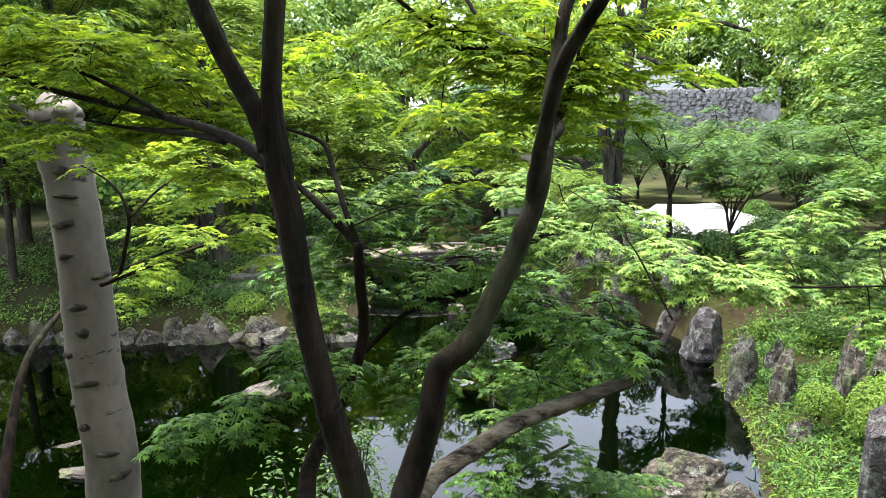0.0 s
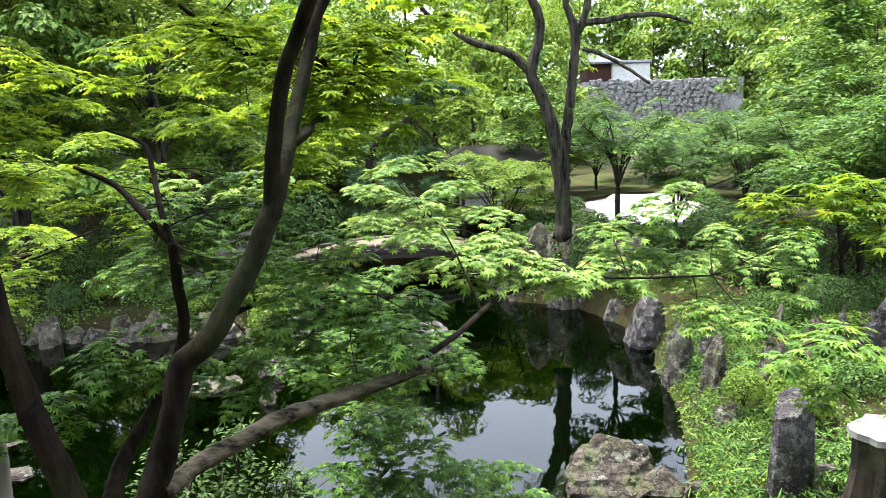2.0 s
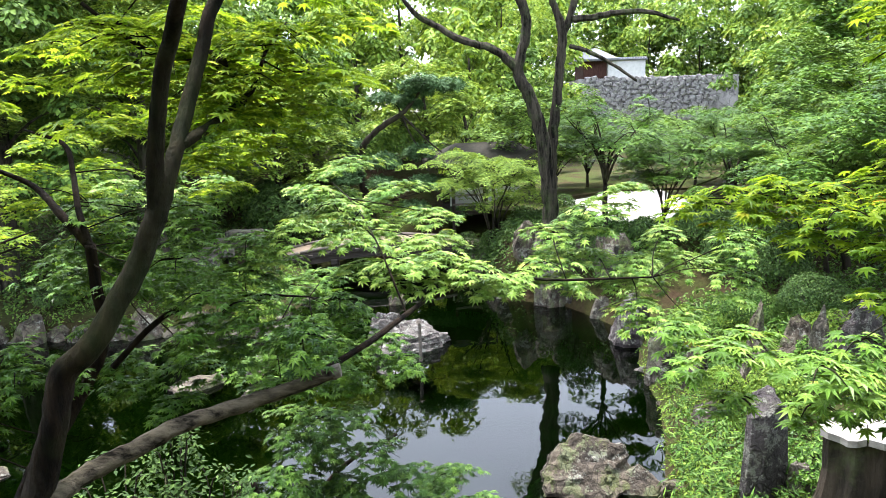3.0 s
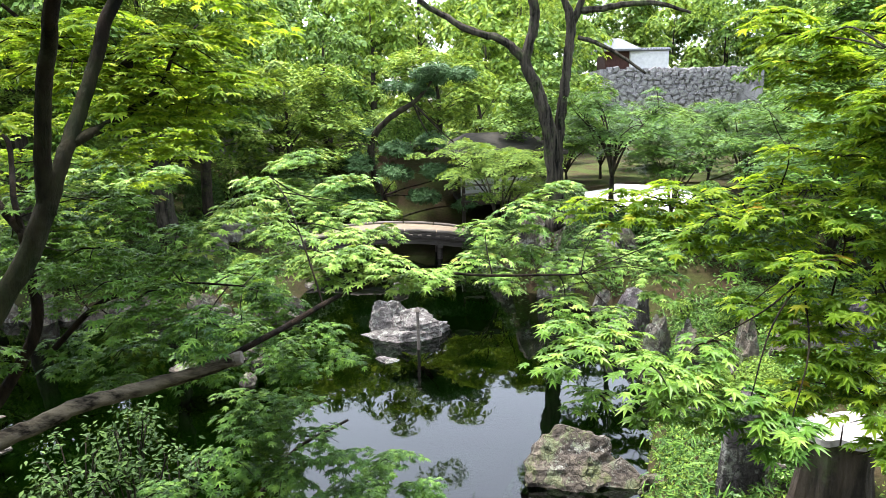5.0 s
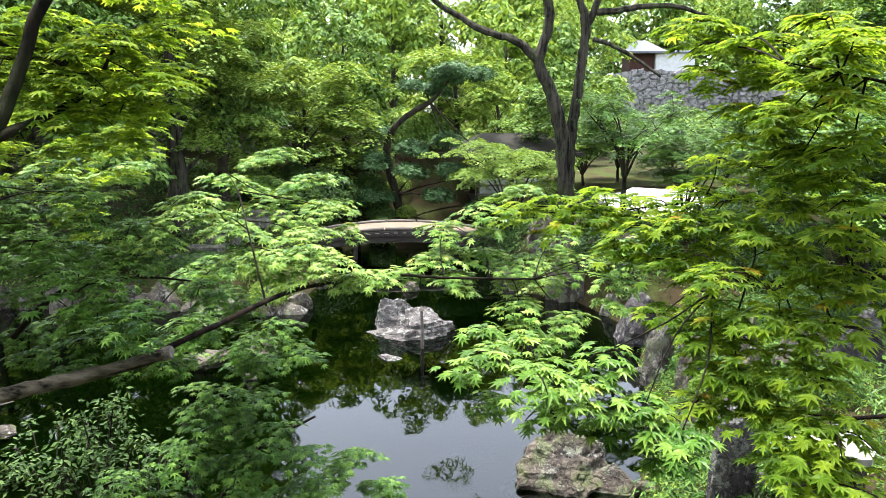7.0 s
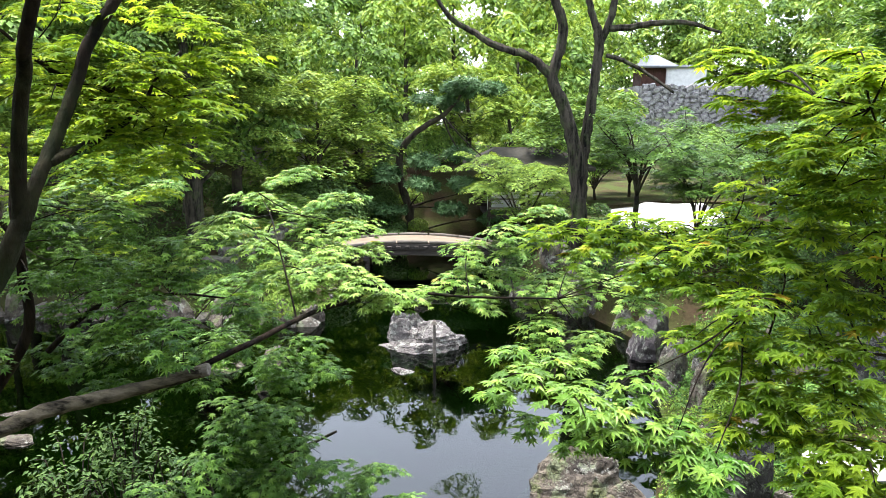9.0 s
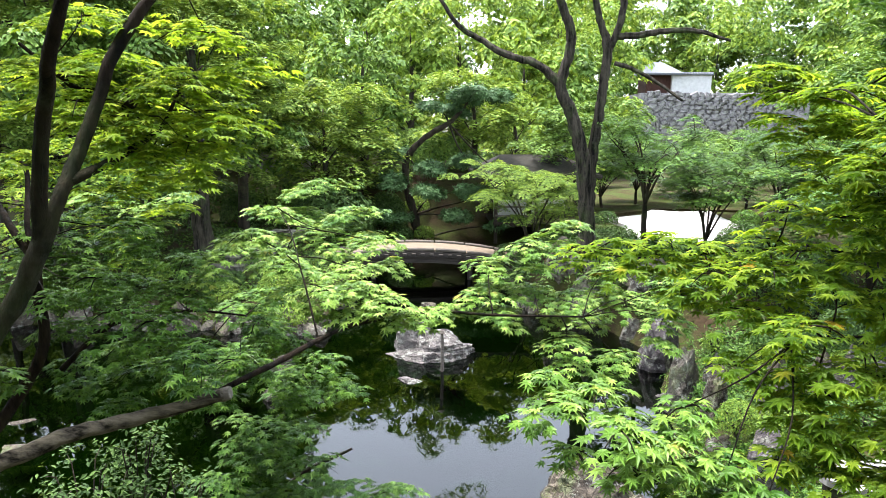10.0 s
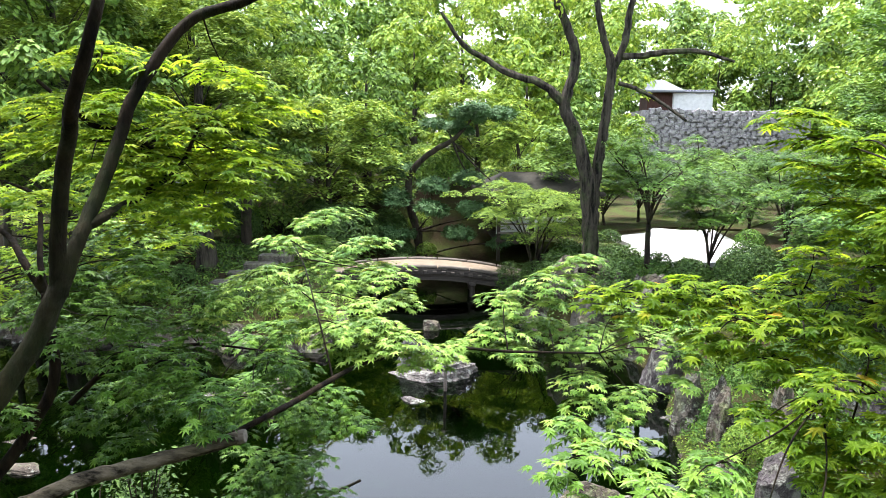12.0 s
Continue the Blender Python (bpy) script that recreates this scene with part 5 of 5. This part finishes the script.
def pine():
    t = thing("pine_tree", "leaning garden pine with blue-green needle pads", "tree")
    w, c = Pile(), Pile()
    w.limb([(-0.47, 26.20, -2.62, 0.200), (-0.63, 26.20, -1.62, 0.190), (-0.98, 26.10, -0.19, 0.180), (-0.84, 26.00, 0.69, 0.150), (-0.15, 25.80, 1.40, 0.130), (0.70, 25.60, 1.92, 0.110), (1.28, 25.50, 2.46, 0.060)], sides=9, steps=6, knob=0.08, seed=5)
    r = np.random.default_rng(91)
    spine = np.array([(-0.47, 26.20, -2.62, 0.200), (-0.63, 26.20, -1.62, 0.190), (-0.98, 26.10, -0.19, 0.180), (-0.84, 26.00, 0.69, 0.150), (-0.15, 25.80, 1.40, 0.130), (0.70, 25.60, 1.92, 0.110), (1.28, 25.50, 2.46, 0.060)])[:, :3]
    for x, y, z, rad in [(1.32, 25.50, 2.91, 0.70), (0.48, 25.80, 2.40, 0.60), (2.15, 25.50, 3.12, 0.60), (-1.41, 25.60, -0.26, 0.60), (-0.10, 25.30, -0.86, 0.60), (2.02, 25.30, -0.72, 0.70), (1.19, 25.20, -1.57, 0.60), (2.68, 25.30, -1.77, 0.50), (0.08, 25.80, 0.17, 0.60), (-1.04, 26.20, 0.79, 0.50), (2.88, 25.90, -0.01, 0.60), (1.58, 26.20, 0.39, 0.60), (-1.62, 25.60, -1.56, 0.50)]:
        near = spine[np.argmin(((spine - [x, y, z]) ** 2).sum(1))]
        w.limb([(*near, 0.05), (*((near + [x, y, z]) / 2 + r.normal(0, 0.12, 3)), 0.035), (x, y, z - 0.1, 0.012)], sides=5, steps=4, seed=int(rad * 100))
        for m in range(3):
            ball_clump(c, np.array([x, y, z]) + r.normal(0, 0.28, 3) * [1, 1, 0.45], rad * 0.8, NEEDLES, 0.2, r, 3.0, 0.5)
    put("trunk", w.data("trunk", BARK_DARK, True), t)
    put("crown", c.data("crown", NEEDLE), t)


pine()


# ---- bank plants ----
def carpet(name, label, spots, mat, shape, size, up, seed):
    """Low plants as one object: tufts of leaves rising from the ground at the spots (x, y)."""
    r = np.random.default_rng(seed)
    p = Pile()
    xy = np.array(spots)
    z = ground_z(xy[:, 0], xy[:, 1])
    base = np.column_stack([xy, z])
    for k in range(6):
        off = r.normal(0, 1, (len(base), 3)) * [size * 0.7, size * 0.7, 0]
        pos = base + off + [0, 0, 1] * (r.random((len(base), 1)) * up)
        leaves(p, shape, pos, r.normal(0, 0.6, (len(base), 3)) + [0, -0.25, 0.9], size * r.uniform(0.6, 1.3, len(base)), r)
    put(name, p.data(name, mat), None, label, "plants", "", "stuff")


def scatter(n, lo, hi, seed, dmin=0.05, dmax=99, keep=None):
    r = np.random.default_rng(seed)
    q = r.uniform(lo, hi, (n, 2))
    d = shore_distance(q[:, 0], q[:, 1])
    ok = (d > dmin) & (d < dmax)
    if keep is not None:
        ok &= keep(q[:, 0], q[:, 1])
    patch = np.sin(q[:, 0] * 2.1 + np.sin(q[:, 1] * 1.7)) * np.cos(q[:, 1] * 1.9) + r.normal(0, 0.45, n)
    return q[ok & (patch > -0.35)]


carpet("bank_herbs", "bright green herbs covering the pond bank", scatter(9000, (3.4, 5.6), (9.5, 13.5), 1), HERB, OVAL, 0.055, 0.14, 21)
carpet("bank_ferns", "narrow fern and grass blades along the pond's edge", scatter(1500, (3.4, 5.6), (7.5, 14.5), 2, 0.0, 1.6), HERB, SLIM, 0.1, 0.2, 22)
carpet("bank_grass", "long arching grass blades on the pond bank", scatter(1300, (3.8, 6.4), (8.5, 13.8), 12, 0.1, 3.5), LEAF_DEEP, (np.array([(-0.04, 0, 0), (0.04, 0, 0), (0.05, 0.5, 0.12), (-0.05, 0.5, 0.12), (0, 1.0, -0.08)], float), np.array([(0, 1, 2), (0, 2, 3), (3, 2, 4)])), 0.18, 0.2, 29)
carpet("bank_groundcover", "yellow-green and reddish low plants on the bank", scatter(4200, (3.6, 5.6), (8.5, 12.5), 71, 0.15), LEAF_MOSSY, BROAD, 0.05, 0.1, 72)
carpet("waterside_moss", "yellow-green moss along the waterline", scatter(4200, (3.2, 5.6), (6.2, 14.5), 44, -0.12, 0.4), LEAF_MOSSY, OVAL, 0.05, 0.06, 45)
carpet("bank_cover", "dark green ground cover on the upper bank", scatter(5200, (5.0, 9.0), (18, 17.5), 3, 0.8), LEAF_DEEP, OVAL, 0.1, 0.25, 23)
carpet("far_cover", "dark green ground cover on the far bank", scatter(2600, (-14, 16), (-2, 27), 4, 0.9), LEAF_CLIPPED, OVAL, 0.13, 0.25, 24)
carpet("court_cover", "low green plants beneath the big tree", scatter(1500, (2.9, 16.8), (6.5, 22), 5, 0.3), LEAF_CLIPPED, OVAL, 0.1, 0.2, 25)
carpet("channel_plants", "dark green plants on the bank beside the bridge", scatter(2600, (2.6, 17.2), (5.2, 24.5), 18, -0.05, 2.0), LEAF_CLIPPED, OVAL, 0.12, 0.3, 38)
carpet("shore_plants", "low mixed plants along the far shore", scatter(5200, (-14, 15.6), (-1.8, 24), 19, 0.0, 5.0), LEAF_WOOD, OVAL, 0.1, 0.16, 39)
carpet("ledge_herbs", "light green plants among the ledge rocks", scatter(2600, (2.9, 15.2), (7.0, 18.6), 15, 0.1, 2.0), HERB, OVAL, 0.1, 0.3, 35)
carpet("near_cover", "dark green plants on the near slope", scatter(3000, (-8, 1.6), (3.6, 5.2), 6, 0.0), LEAF_DEEP, OVAL, 0.09, 0.2, 26)


# ---- gravel court and earth ----
def sheet(name, label, category, pts, mat, lift=0.02):
    """A flat patch laid on the ground, with its own thickness."""
    bm = bmesh.new()
    vs = [bm.verts.new((x, y, at_ground(x, y) + lift)) for x, y in pts]
    zt = max(v.co.z for v in vs)
    for v in vs:
        v.co.z = zt
    f = bm.faces.new(vs)
    if f.normal.z < 0:
        f.normal_flip()
    ex = bmesh.ops.extrude_face_region(bm, geom=[f])
    bmesh.ops.translate(bm, vec=(0, 0, -0.25), verts=[g for g in ex["geom"] if isinstance(g, bmesh.types.BMVert)])
    bmesh.ops.recalc_face_normals(bm, faces=bm.faces)
    ob = part(name, bm, mat, None)
    return tagged(ob, label, category, "", "structure")


sheet("gravel_court", "raked white gravel court behind the pond", "gravel", [(6.6, 18.9), (7.4, 18.5), (8.1, 18.7), (8.9, 18.3), (9.4, 18.9), (9.7, 20.4), (10.4, 21.5), (10.6, 24.6), (10.9, 26.6), (9.6, 26.2), (8.7, 26.9), (7.9, 25.2), (6.4, 24.0), (6.7, 22.1), (6.2, 20.6)], GRAVEL, 0.1)
sheet("earth_court", "bare brown earth ground behind the big tree", "ground", [(3.6, 22.6), (6.2, 21.5), (6.3, 25.0), (9.2, 27.4), (12.2, 27.0), (16.0, 32.0), (14.0, 40.0), (5.0, 34.0), (4.6, 27.8)], SOIL, 0.06)


# ---- arched bridge ----
def arch_z(x):
    return -0.062 * ((x + 0.25) / 1.0) ** 2 * 0.55


def bridge():
    t = thing("arched_bridge", "low arched earth-topped wooden bridge with pale deck", "bridge", (0, 22.6, -2.23), 3)
    xs = np.linspace(-3.9, 3.5, 25)

    def strip(name, mat, y0, y1, z0, z1, label=""):
        bm = bmesh.new()
        prev = None
        for x in xs:
            z = arch_z(x)
            ring = [bm.verts.new((x, a, z + b)) for a, b in ((y0, z0), (y1, z0), (y1, z1), (y0, z1))]
            if prev:
                for k in range(4):
                    bm.faces.new((prev[k], prev[(k + 1) % 4], ring[(k + 1) % 4], ring[k]))
            else:
                bm.faces.new(ring[::-1])
            prev = ring
        bm.faces.new(prev)
        bmesh.ops.recalc_face_normals(bm, faces=bm.faces)
        return part(name, bm, mat, t, label)

    strip("deck", DECK, -0.75, 0.75, -0.08, 0.0, "pale gravelled deck")
    strip("girder", BEAM, -0.8, -0.6, -0.42, -0.22)
    strip("girder", BEAM, 0.6, 0.8, -0.42, -0.22)
    strip("girder", BEAM, -0.1, 0.1, -0.42, -0.22)
    strip("fascia", BEAM, -0.88, -0.78, -0.2, -0.04, "dark weathered side beam")
    strip("fascia", BEAM, 0.78, 0.88, -0.2, -0.04, "dark weathered side beam")
    for side in (-0.8, 0.8):
        for k in range(7):
            a, b = -3.8 + k * 1.04, -3.8 + k * 1.04 + 1.0
            p = Pile()
            p.limb([(a, side, arch_z(a) + 0.02, 0.06), ((a + b) / 2, side, arch_z((a + b) / 2) + 0.025, 0.062), (b, side, arch_z(b) + 0.02, 0.06)], sides=8, steps=3, knob=0.02, seed=k)
            put("edge_log", p.data("edge_log", BEAM_PALE, True), t)
    for x in np.linspace(-3.6, 3.2, 24):
        bm = bmesh.new()
        box(bm, (x - 0.07, -0.95, arch_z(x) - 0.2), (x + 0.07, 0.95, arch_z(x) - 0.09), 0.012)
        part("cross_log", bm, BEAM, t)
    for x in (-1.7, 1.5):
        for y in (-0.6, 0.6):
            p = Pile()
            p.limb([(x, y, -1.9, 0.09), (x, y, -1.0, 0.085), (x, y, -0.3, 0.085)], sides=9, steps=2, knob=0.03)
            put("post", p.data("post", BEAM, True), t)
        bm = bmesh.new()
        box(bm, (x - 0.1, -0.85, -0.62), (x + 0.1, 0.85, -0.44), 0.015)
        part("cap_beam", bm, BEAM, t)


bridge()


# ---- stake in the pond ----
def stake():
    t = thing("water_stake", "thin grey wooden stake with a pointed cap in the pond", "stake", (0.93, 13.35, W))
    p = Pile()
    p.limb([(0, 0, -0.6, 0.035), (0.01, 0, 0.3, 0.032), (0, 0, 0.82, 0.03)], sides=8, steps=3, knob=0.03)
    put("shaft", p.data("shaft", BEAM_PALE, True), t)
    bm = bmesh.new()
    bmesh.ops.create_cone(bm, cap_ends=True, segments=4, radius1=0.09, radius2=0.01, depth=0.09, matrix=pose(0, 0, 0.86, 0, 0, 45))
    part("cap", bm, BEAM_PALE, t)


stake()


# ---- cut stump ----
def stump():
    c = (5.33, 6.40, -2.16)
    t = thing("tree_stump", "old hollow stump with a bleached split top", "stump", (c[0], c[1], at_ground(c[0], c[1]) - 0.1), 20)
    r = np.random.default_rng(5)
    bm = bmesh.new()
    n, rows = 26, []
    top = (5.21, 6.40, -1.69)[2] - (at_ground(c[0], c[1]) - 0.1)
    for z, rad in ((0, 0.55), (0.25 * top, 0.42), (0.6 * top, 0.37), (top - 0.05, 0.38)):
        rows.append([bm.verts.new(((rad * (1 + 0.12 * math.sin(3 * a) + 0.07 * math.sin(7 * a + 1))) * math.cos(a), (rad * (1 + 0.12 * math.sin(3 * a) + 0.07 * math.sin(7 * a + 1))) * math.sin(a) * 0.8, z + 0.04 * math.sin(2 * a)))
                     for a in (k / n * 2 * math.pi for k in range(n))])
    for lo, hi in zip(rows, rows[1:]):
        for k in range(n):
            bm.faces.new((lo[k], lo[(k + 1) % n], hi[(k + 1) % n], hi[k]))
    part("body", bm, BARK_DARK, t, "dark rough stump side")
    for k, (a0, a1) in enumerate(((0.1, 2.0), (2.05, 3.9), (3.95, 6.3))):
        bm = bmesh.new()
        ring = [bm.verts.new((0.02 * k, 0.0, top + 0.03))]
        for s in np.linspace(a0, a1, 9):
            q = 0.43 * (1 + 0.12 * math.sin(3 * s) + 0.06 * math.sin(9 * s + 1))
            ring.append(bm.verts.new((q * math.cos(s), q * math.sin(s) * 0.8, top + 0.01 + 0.02 * math.sin(5 * s))))
        f = bm.faces.new(ring)
        if f.normal.z < 0:
            f.normal_flip()
        ex = bmesh.ops.extrude_face_region(bm, geom=[f])
        bmesh.ops.translate(bm, vec=(0, 0, -0.07), verts=[g for g in ex["geom"] if isinstance(g, bmesh.types.BMVert)])
        bmesh.ops.recalc_face_normals(bm, faces=bm.faces)
        part("split_top", bm, CUTWOOD, t, "bleached white cut wood")


stump()


# ---- stone steps on the far bank ----
def steps():
    t = thing("stone_steps", "rough stone steps climbing the far bank", "steps", (0, 0, 0))
    for k in range(6):
        x, y = -5.55 + 0.28 * k, 18.0 + 0.5 * k
        bm = bmesh.new()
        box(bm, (-0.5, -0.26, -0.25), (0.5, 0.26, 0.0), 0.03)
        for v in bm.verts:
            v.co.x += 0.05 * math.sin(v.co.y * 9 + k)
        ob = part("step", bm, STONE_PALE, t)
        ob.matrix_basis = pose(x, y, at_ground(-5.5, 18.0) + 0.12 + 0.17 * k, 0, 0, 8 * math.sin(k))


steps()


# ---- pavilion behind the bridge ----
def pavilion():
    t = thing("garden_pavilion", "small dark timber pavilion with white screens and railing", "pavilion", (4.3, 26.2, -2.1), 4)
    bm = bmesh.new()
    box(bm, (-2.0, -1.3, 0.25), (1.1, 1.6, 0.4), 0.02)
    part("platform", bm, TIMBER_DARK, t)
    for x in (-1.9, -0.4, 1.0):
        for y in (-1.2, 1.5):
            bm = bmesh.new()
            box(bm, (x - 0.06, y - 0.06, -0.4), (x + 0.06, y + 0.06, 2.25), 0.01)
            part("post", bm, TIMBER_DARK, t)
    for z in (0.62, 0.95):
        bm = bmesh.new()
        box(bm, (-1.95, -1.3, z), (1.1, -1.24, z + 0.07), 0.01)
        part("rail", bm, BEAM_PALE, t)
    for x in (-1.84, -0.34):
        bm = bmesh.new()
        box(bm, (x, 0.2, 0.42), (x + 1.3, 0.24, 1.1), 0.01)
        part("screen", bm, PAPER, t, "white paper screen")
    bm = bmesh.new()
    box(bm, (-1.9, 1.42, 0.4), (1.0, 1.5, 2.2))
    part("back_wall", bm, TIMBER_DARK, t)
    bm = bmesh.new()
    e, rdg = [(-2.7, -2.0, 2.2), (1.8, -2.0, 2.2), (1.8, 2.2, 2.2), (-2.7, 2.2, 2.2)], [(-1.6, 0.1, 2.85), (0.7, 0.1, 2.85)]
    ev, rv = [bm.verts.new(p) for p in e], [bm.verts.new(p) for p in rdg]
    lv = [bm.verts.new((p[0], p[1], p[2] - 0.12)) for p in e]
    for f in ((ev[0], ev[1], rv[1], rv[0]), (ev[1], ev[2], rv[1]), (ev[2], ev[3], rv[0], rv[1]), (ev[3], ev[0], rv[0]), tuple(lv[::-1])):
        bm.faces.new(f)
    for k in range(4):
        bm.faces.new((lv[k], lv[(k + 1) % 4], ev[(k + 1) % 4], ev[k]))
    part("roof", bm, THATCH, t, "dark weathered bark roof")


pavilion()


# ---- castle wall, plaster wall and gatehouse ----
def castle():
    y = 78.0
    x0, x1, z0, z1 = 20.6, 40.0, -2.0, 6.1
    bm = bmesh.new()
    box(bm, (x0 + 0.3, y + 0.3, z0 - 1), (x1 - 0.3, y + 9, z1 - 0.1))
    wall = part("wall_castle", bm, STONE_WALL, None)
    tagged(wall, "high dry-laid castle wall of grey stones", "wall", "", "structure")
    r = np.random.default_rng(12)
    shapes = []
    for k in range(6):
        bm = bmesh.new()
        box(bm, (-0.5, -0.25, -0.5), (0.5, 0.25, 0.5), 0.14)
        for v in bm.verts:
            v.co += Vector(r.normal(0, 0.05, 3))
        me = bpy.data.meshes.new("stone")
        bm.to_mesh(me)
        bm.free()
        me.materials.append(STONE_WALL)
        shapes.append(me)
    z, count = 1.0, 0
    while z < z1 - 0.2 and count < 299:
        h = r.uniform(0.36, 0.62)
        x = 21.6
        while x < 36.5 and count < 299:
            w = r.uniform(0.45, 1.15)
            ob = new("stone", shapes[count % 6])
            ob.parent = wall
            ob.matrix_basis = pose(x + w / 2, y + 0.2 + r.uniform(-0.05, 0.05), z + h / 2 + r.uniform(-0.16, 0.16), r.uniform(-4, 4), r.uniform(-28, 28), r.uniform(-4, 4)) @ Matrix.Diagonal((w * r.uniform(0.85, 1.0), 0.9, h * r.uniform(0.85, 1.5), 1))
            x += w
            count += 1
        z += h * 0.97
    t = thing("plaster_wall", "white plastered wall with a grey tiled coping", "wall", (22.2, y + 1.0, z1 - 0.1))
    bm = bmesh.new()
    box(bm, (2.2, -0.25, 0), (6.6, 0.25, 2.0), 0.03)
    part("plaster", bm, PLASTER, t)
    bm = bmesh.new()
    box(bm, (2.0, -0.45, 1.97), (6.8, 0.45, 2.13), 0.04)
    box(bm, (2.0, -0.2, 2.13), (6.8, 0.2, 2.33), 0.05)
    part("coping", bm, TILE, t, "grey tiled coping")
    for k in range(15):
        p = Pile()
        p.limb([(2.15 + k * 0.315, -0.5, 2.07, 0.06), (2.15 + k * 0.315, -0.2, 2.21, 0.06)], sides=6, steps=1, knob=0)
        put("cap_tile", p.data("cap_tile", TILE, True), t)
    g = thing("gatehouse", "reddish timber gatehouse with a grey tiled hip roof", "house", (23.5, y + 3.0, z1 - 1.9))
    bm = bmesh.new()
    box(bm, (-1.9, -1.8, -7), (1.2, 1.8, 4.2))
    part("wall", bm, TIMBER, g)
    bm = bmesh.new()
    e, rdg = [(-2.7, -2.7, 4.0), (2.0, -2.7, 4.0), (2.0, 2.7, 4.0), (-2.7, 2.7, 4.0)], [(-0.9, 0, 5.4), (0.3, 0, 5.4)]
    ev, rv = [bm.verts.new(p) for p in e], [bm.verts.new(p) for p in rdg]
    lv = [bm.verts.new((p[0], p[1], p[2] - 0.2)) for p in e]
    for f in ((ev[0], ev[1], rv[1], rv[0]), (ev[1], ev[2], rv[1]), (ev[2], ev[3], rv[0], rv[1]), (ev[3], ev[0], rv[0]), tuple(lv[::-1])):
        bm.faces.new(f)
    for k in range(4):
        bm.faces.new((lv[k], lv[(k + 1) % 4], ev[(k + 1) % 4], ev[k]))
    part("roof", bm, TILE, g, "grey tiled hip roof")


castle()
for i, (x, y, h) in enumerate(((20, 106, 22), (26, 103, 23), (32, 100, 22), (37, 106, 25), (44, 98, 26), (52, 96, 25), (60, 88, 24), (30, 110, 20), (64, 76, 22), (46, 84, 20), (14, 85, 26), (56, 70, 20), (44, 60, 15), (36, 50, 12), (30, 42, 11), (34, 92, 18), (40, 90, 19), (15.9, 64, 6.2), (12.9, 61, 5.2))):
    far_tree("castle_tree", "tall hazy green tree beside the castle wall", (x, y, at_ground(x, y)), h, h * 0.36, (LEAF_WOOD, LEAF_SPRING)[i % 2], BARK_DARK, 900 + i, 0.1, 30, 0.36 + 0.003 * y, OVAL, "cap", 0.2, "trees by the castle", (0, 0), 1.1)


# ---- pale terrace edge in the woods ----
def terrace():
    t = thing("terrace_wall", "low pale coping of a terrace among the trees", "wall", ((-5.50, 29.60, 1.00)[0] - 1.2, 29.6, (-5.50, 29.60, 1.00)[2] - 0.9), 4)
    bm = bmesh.new()
    box(bm, (-5, -0.3, -2), (1.2, 0.3, 0.75), 0.02)
    part("face", bm, STONE_WALL, t)
    bm = bmesh.new()
    box(bm, (-5.1, -0.45, 0.75), (1.3, 0.45, 0.9), 0.03)
    part("coping", bm, PLASTER, t, "pale coping")


terrace()
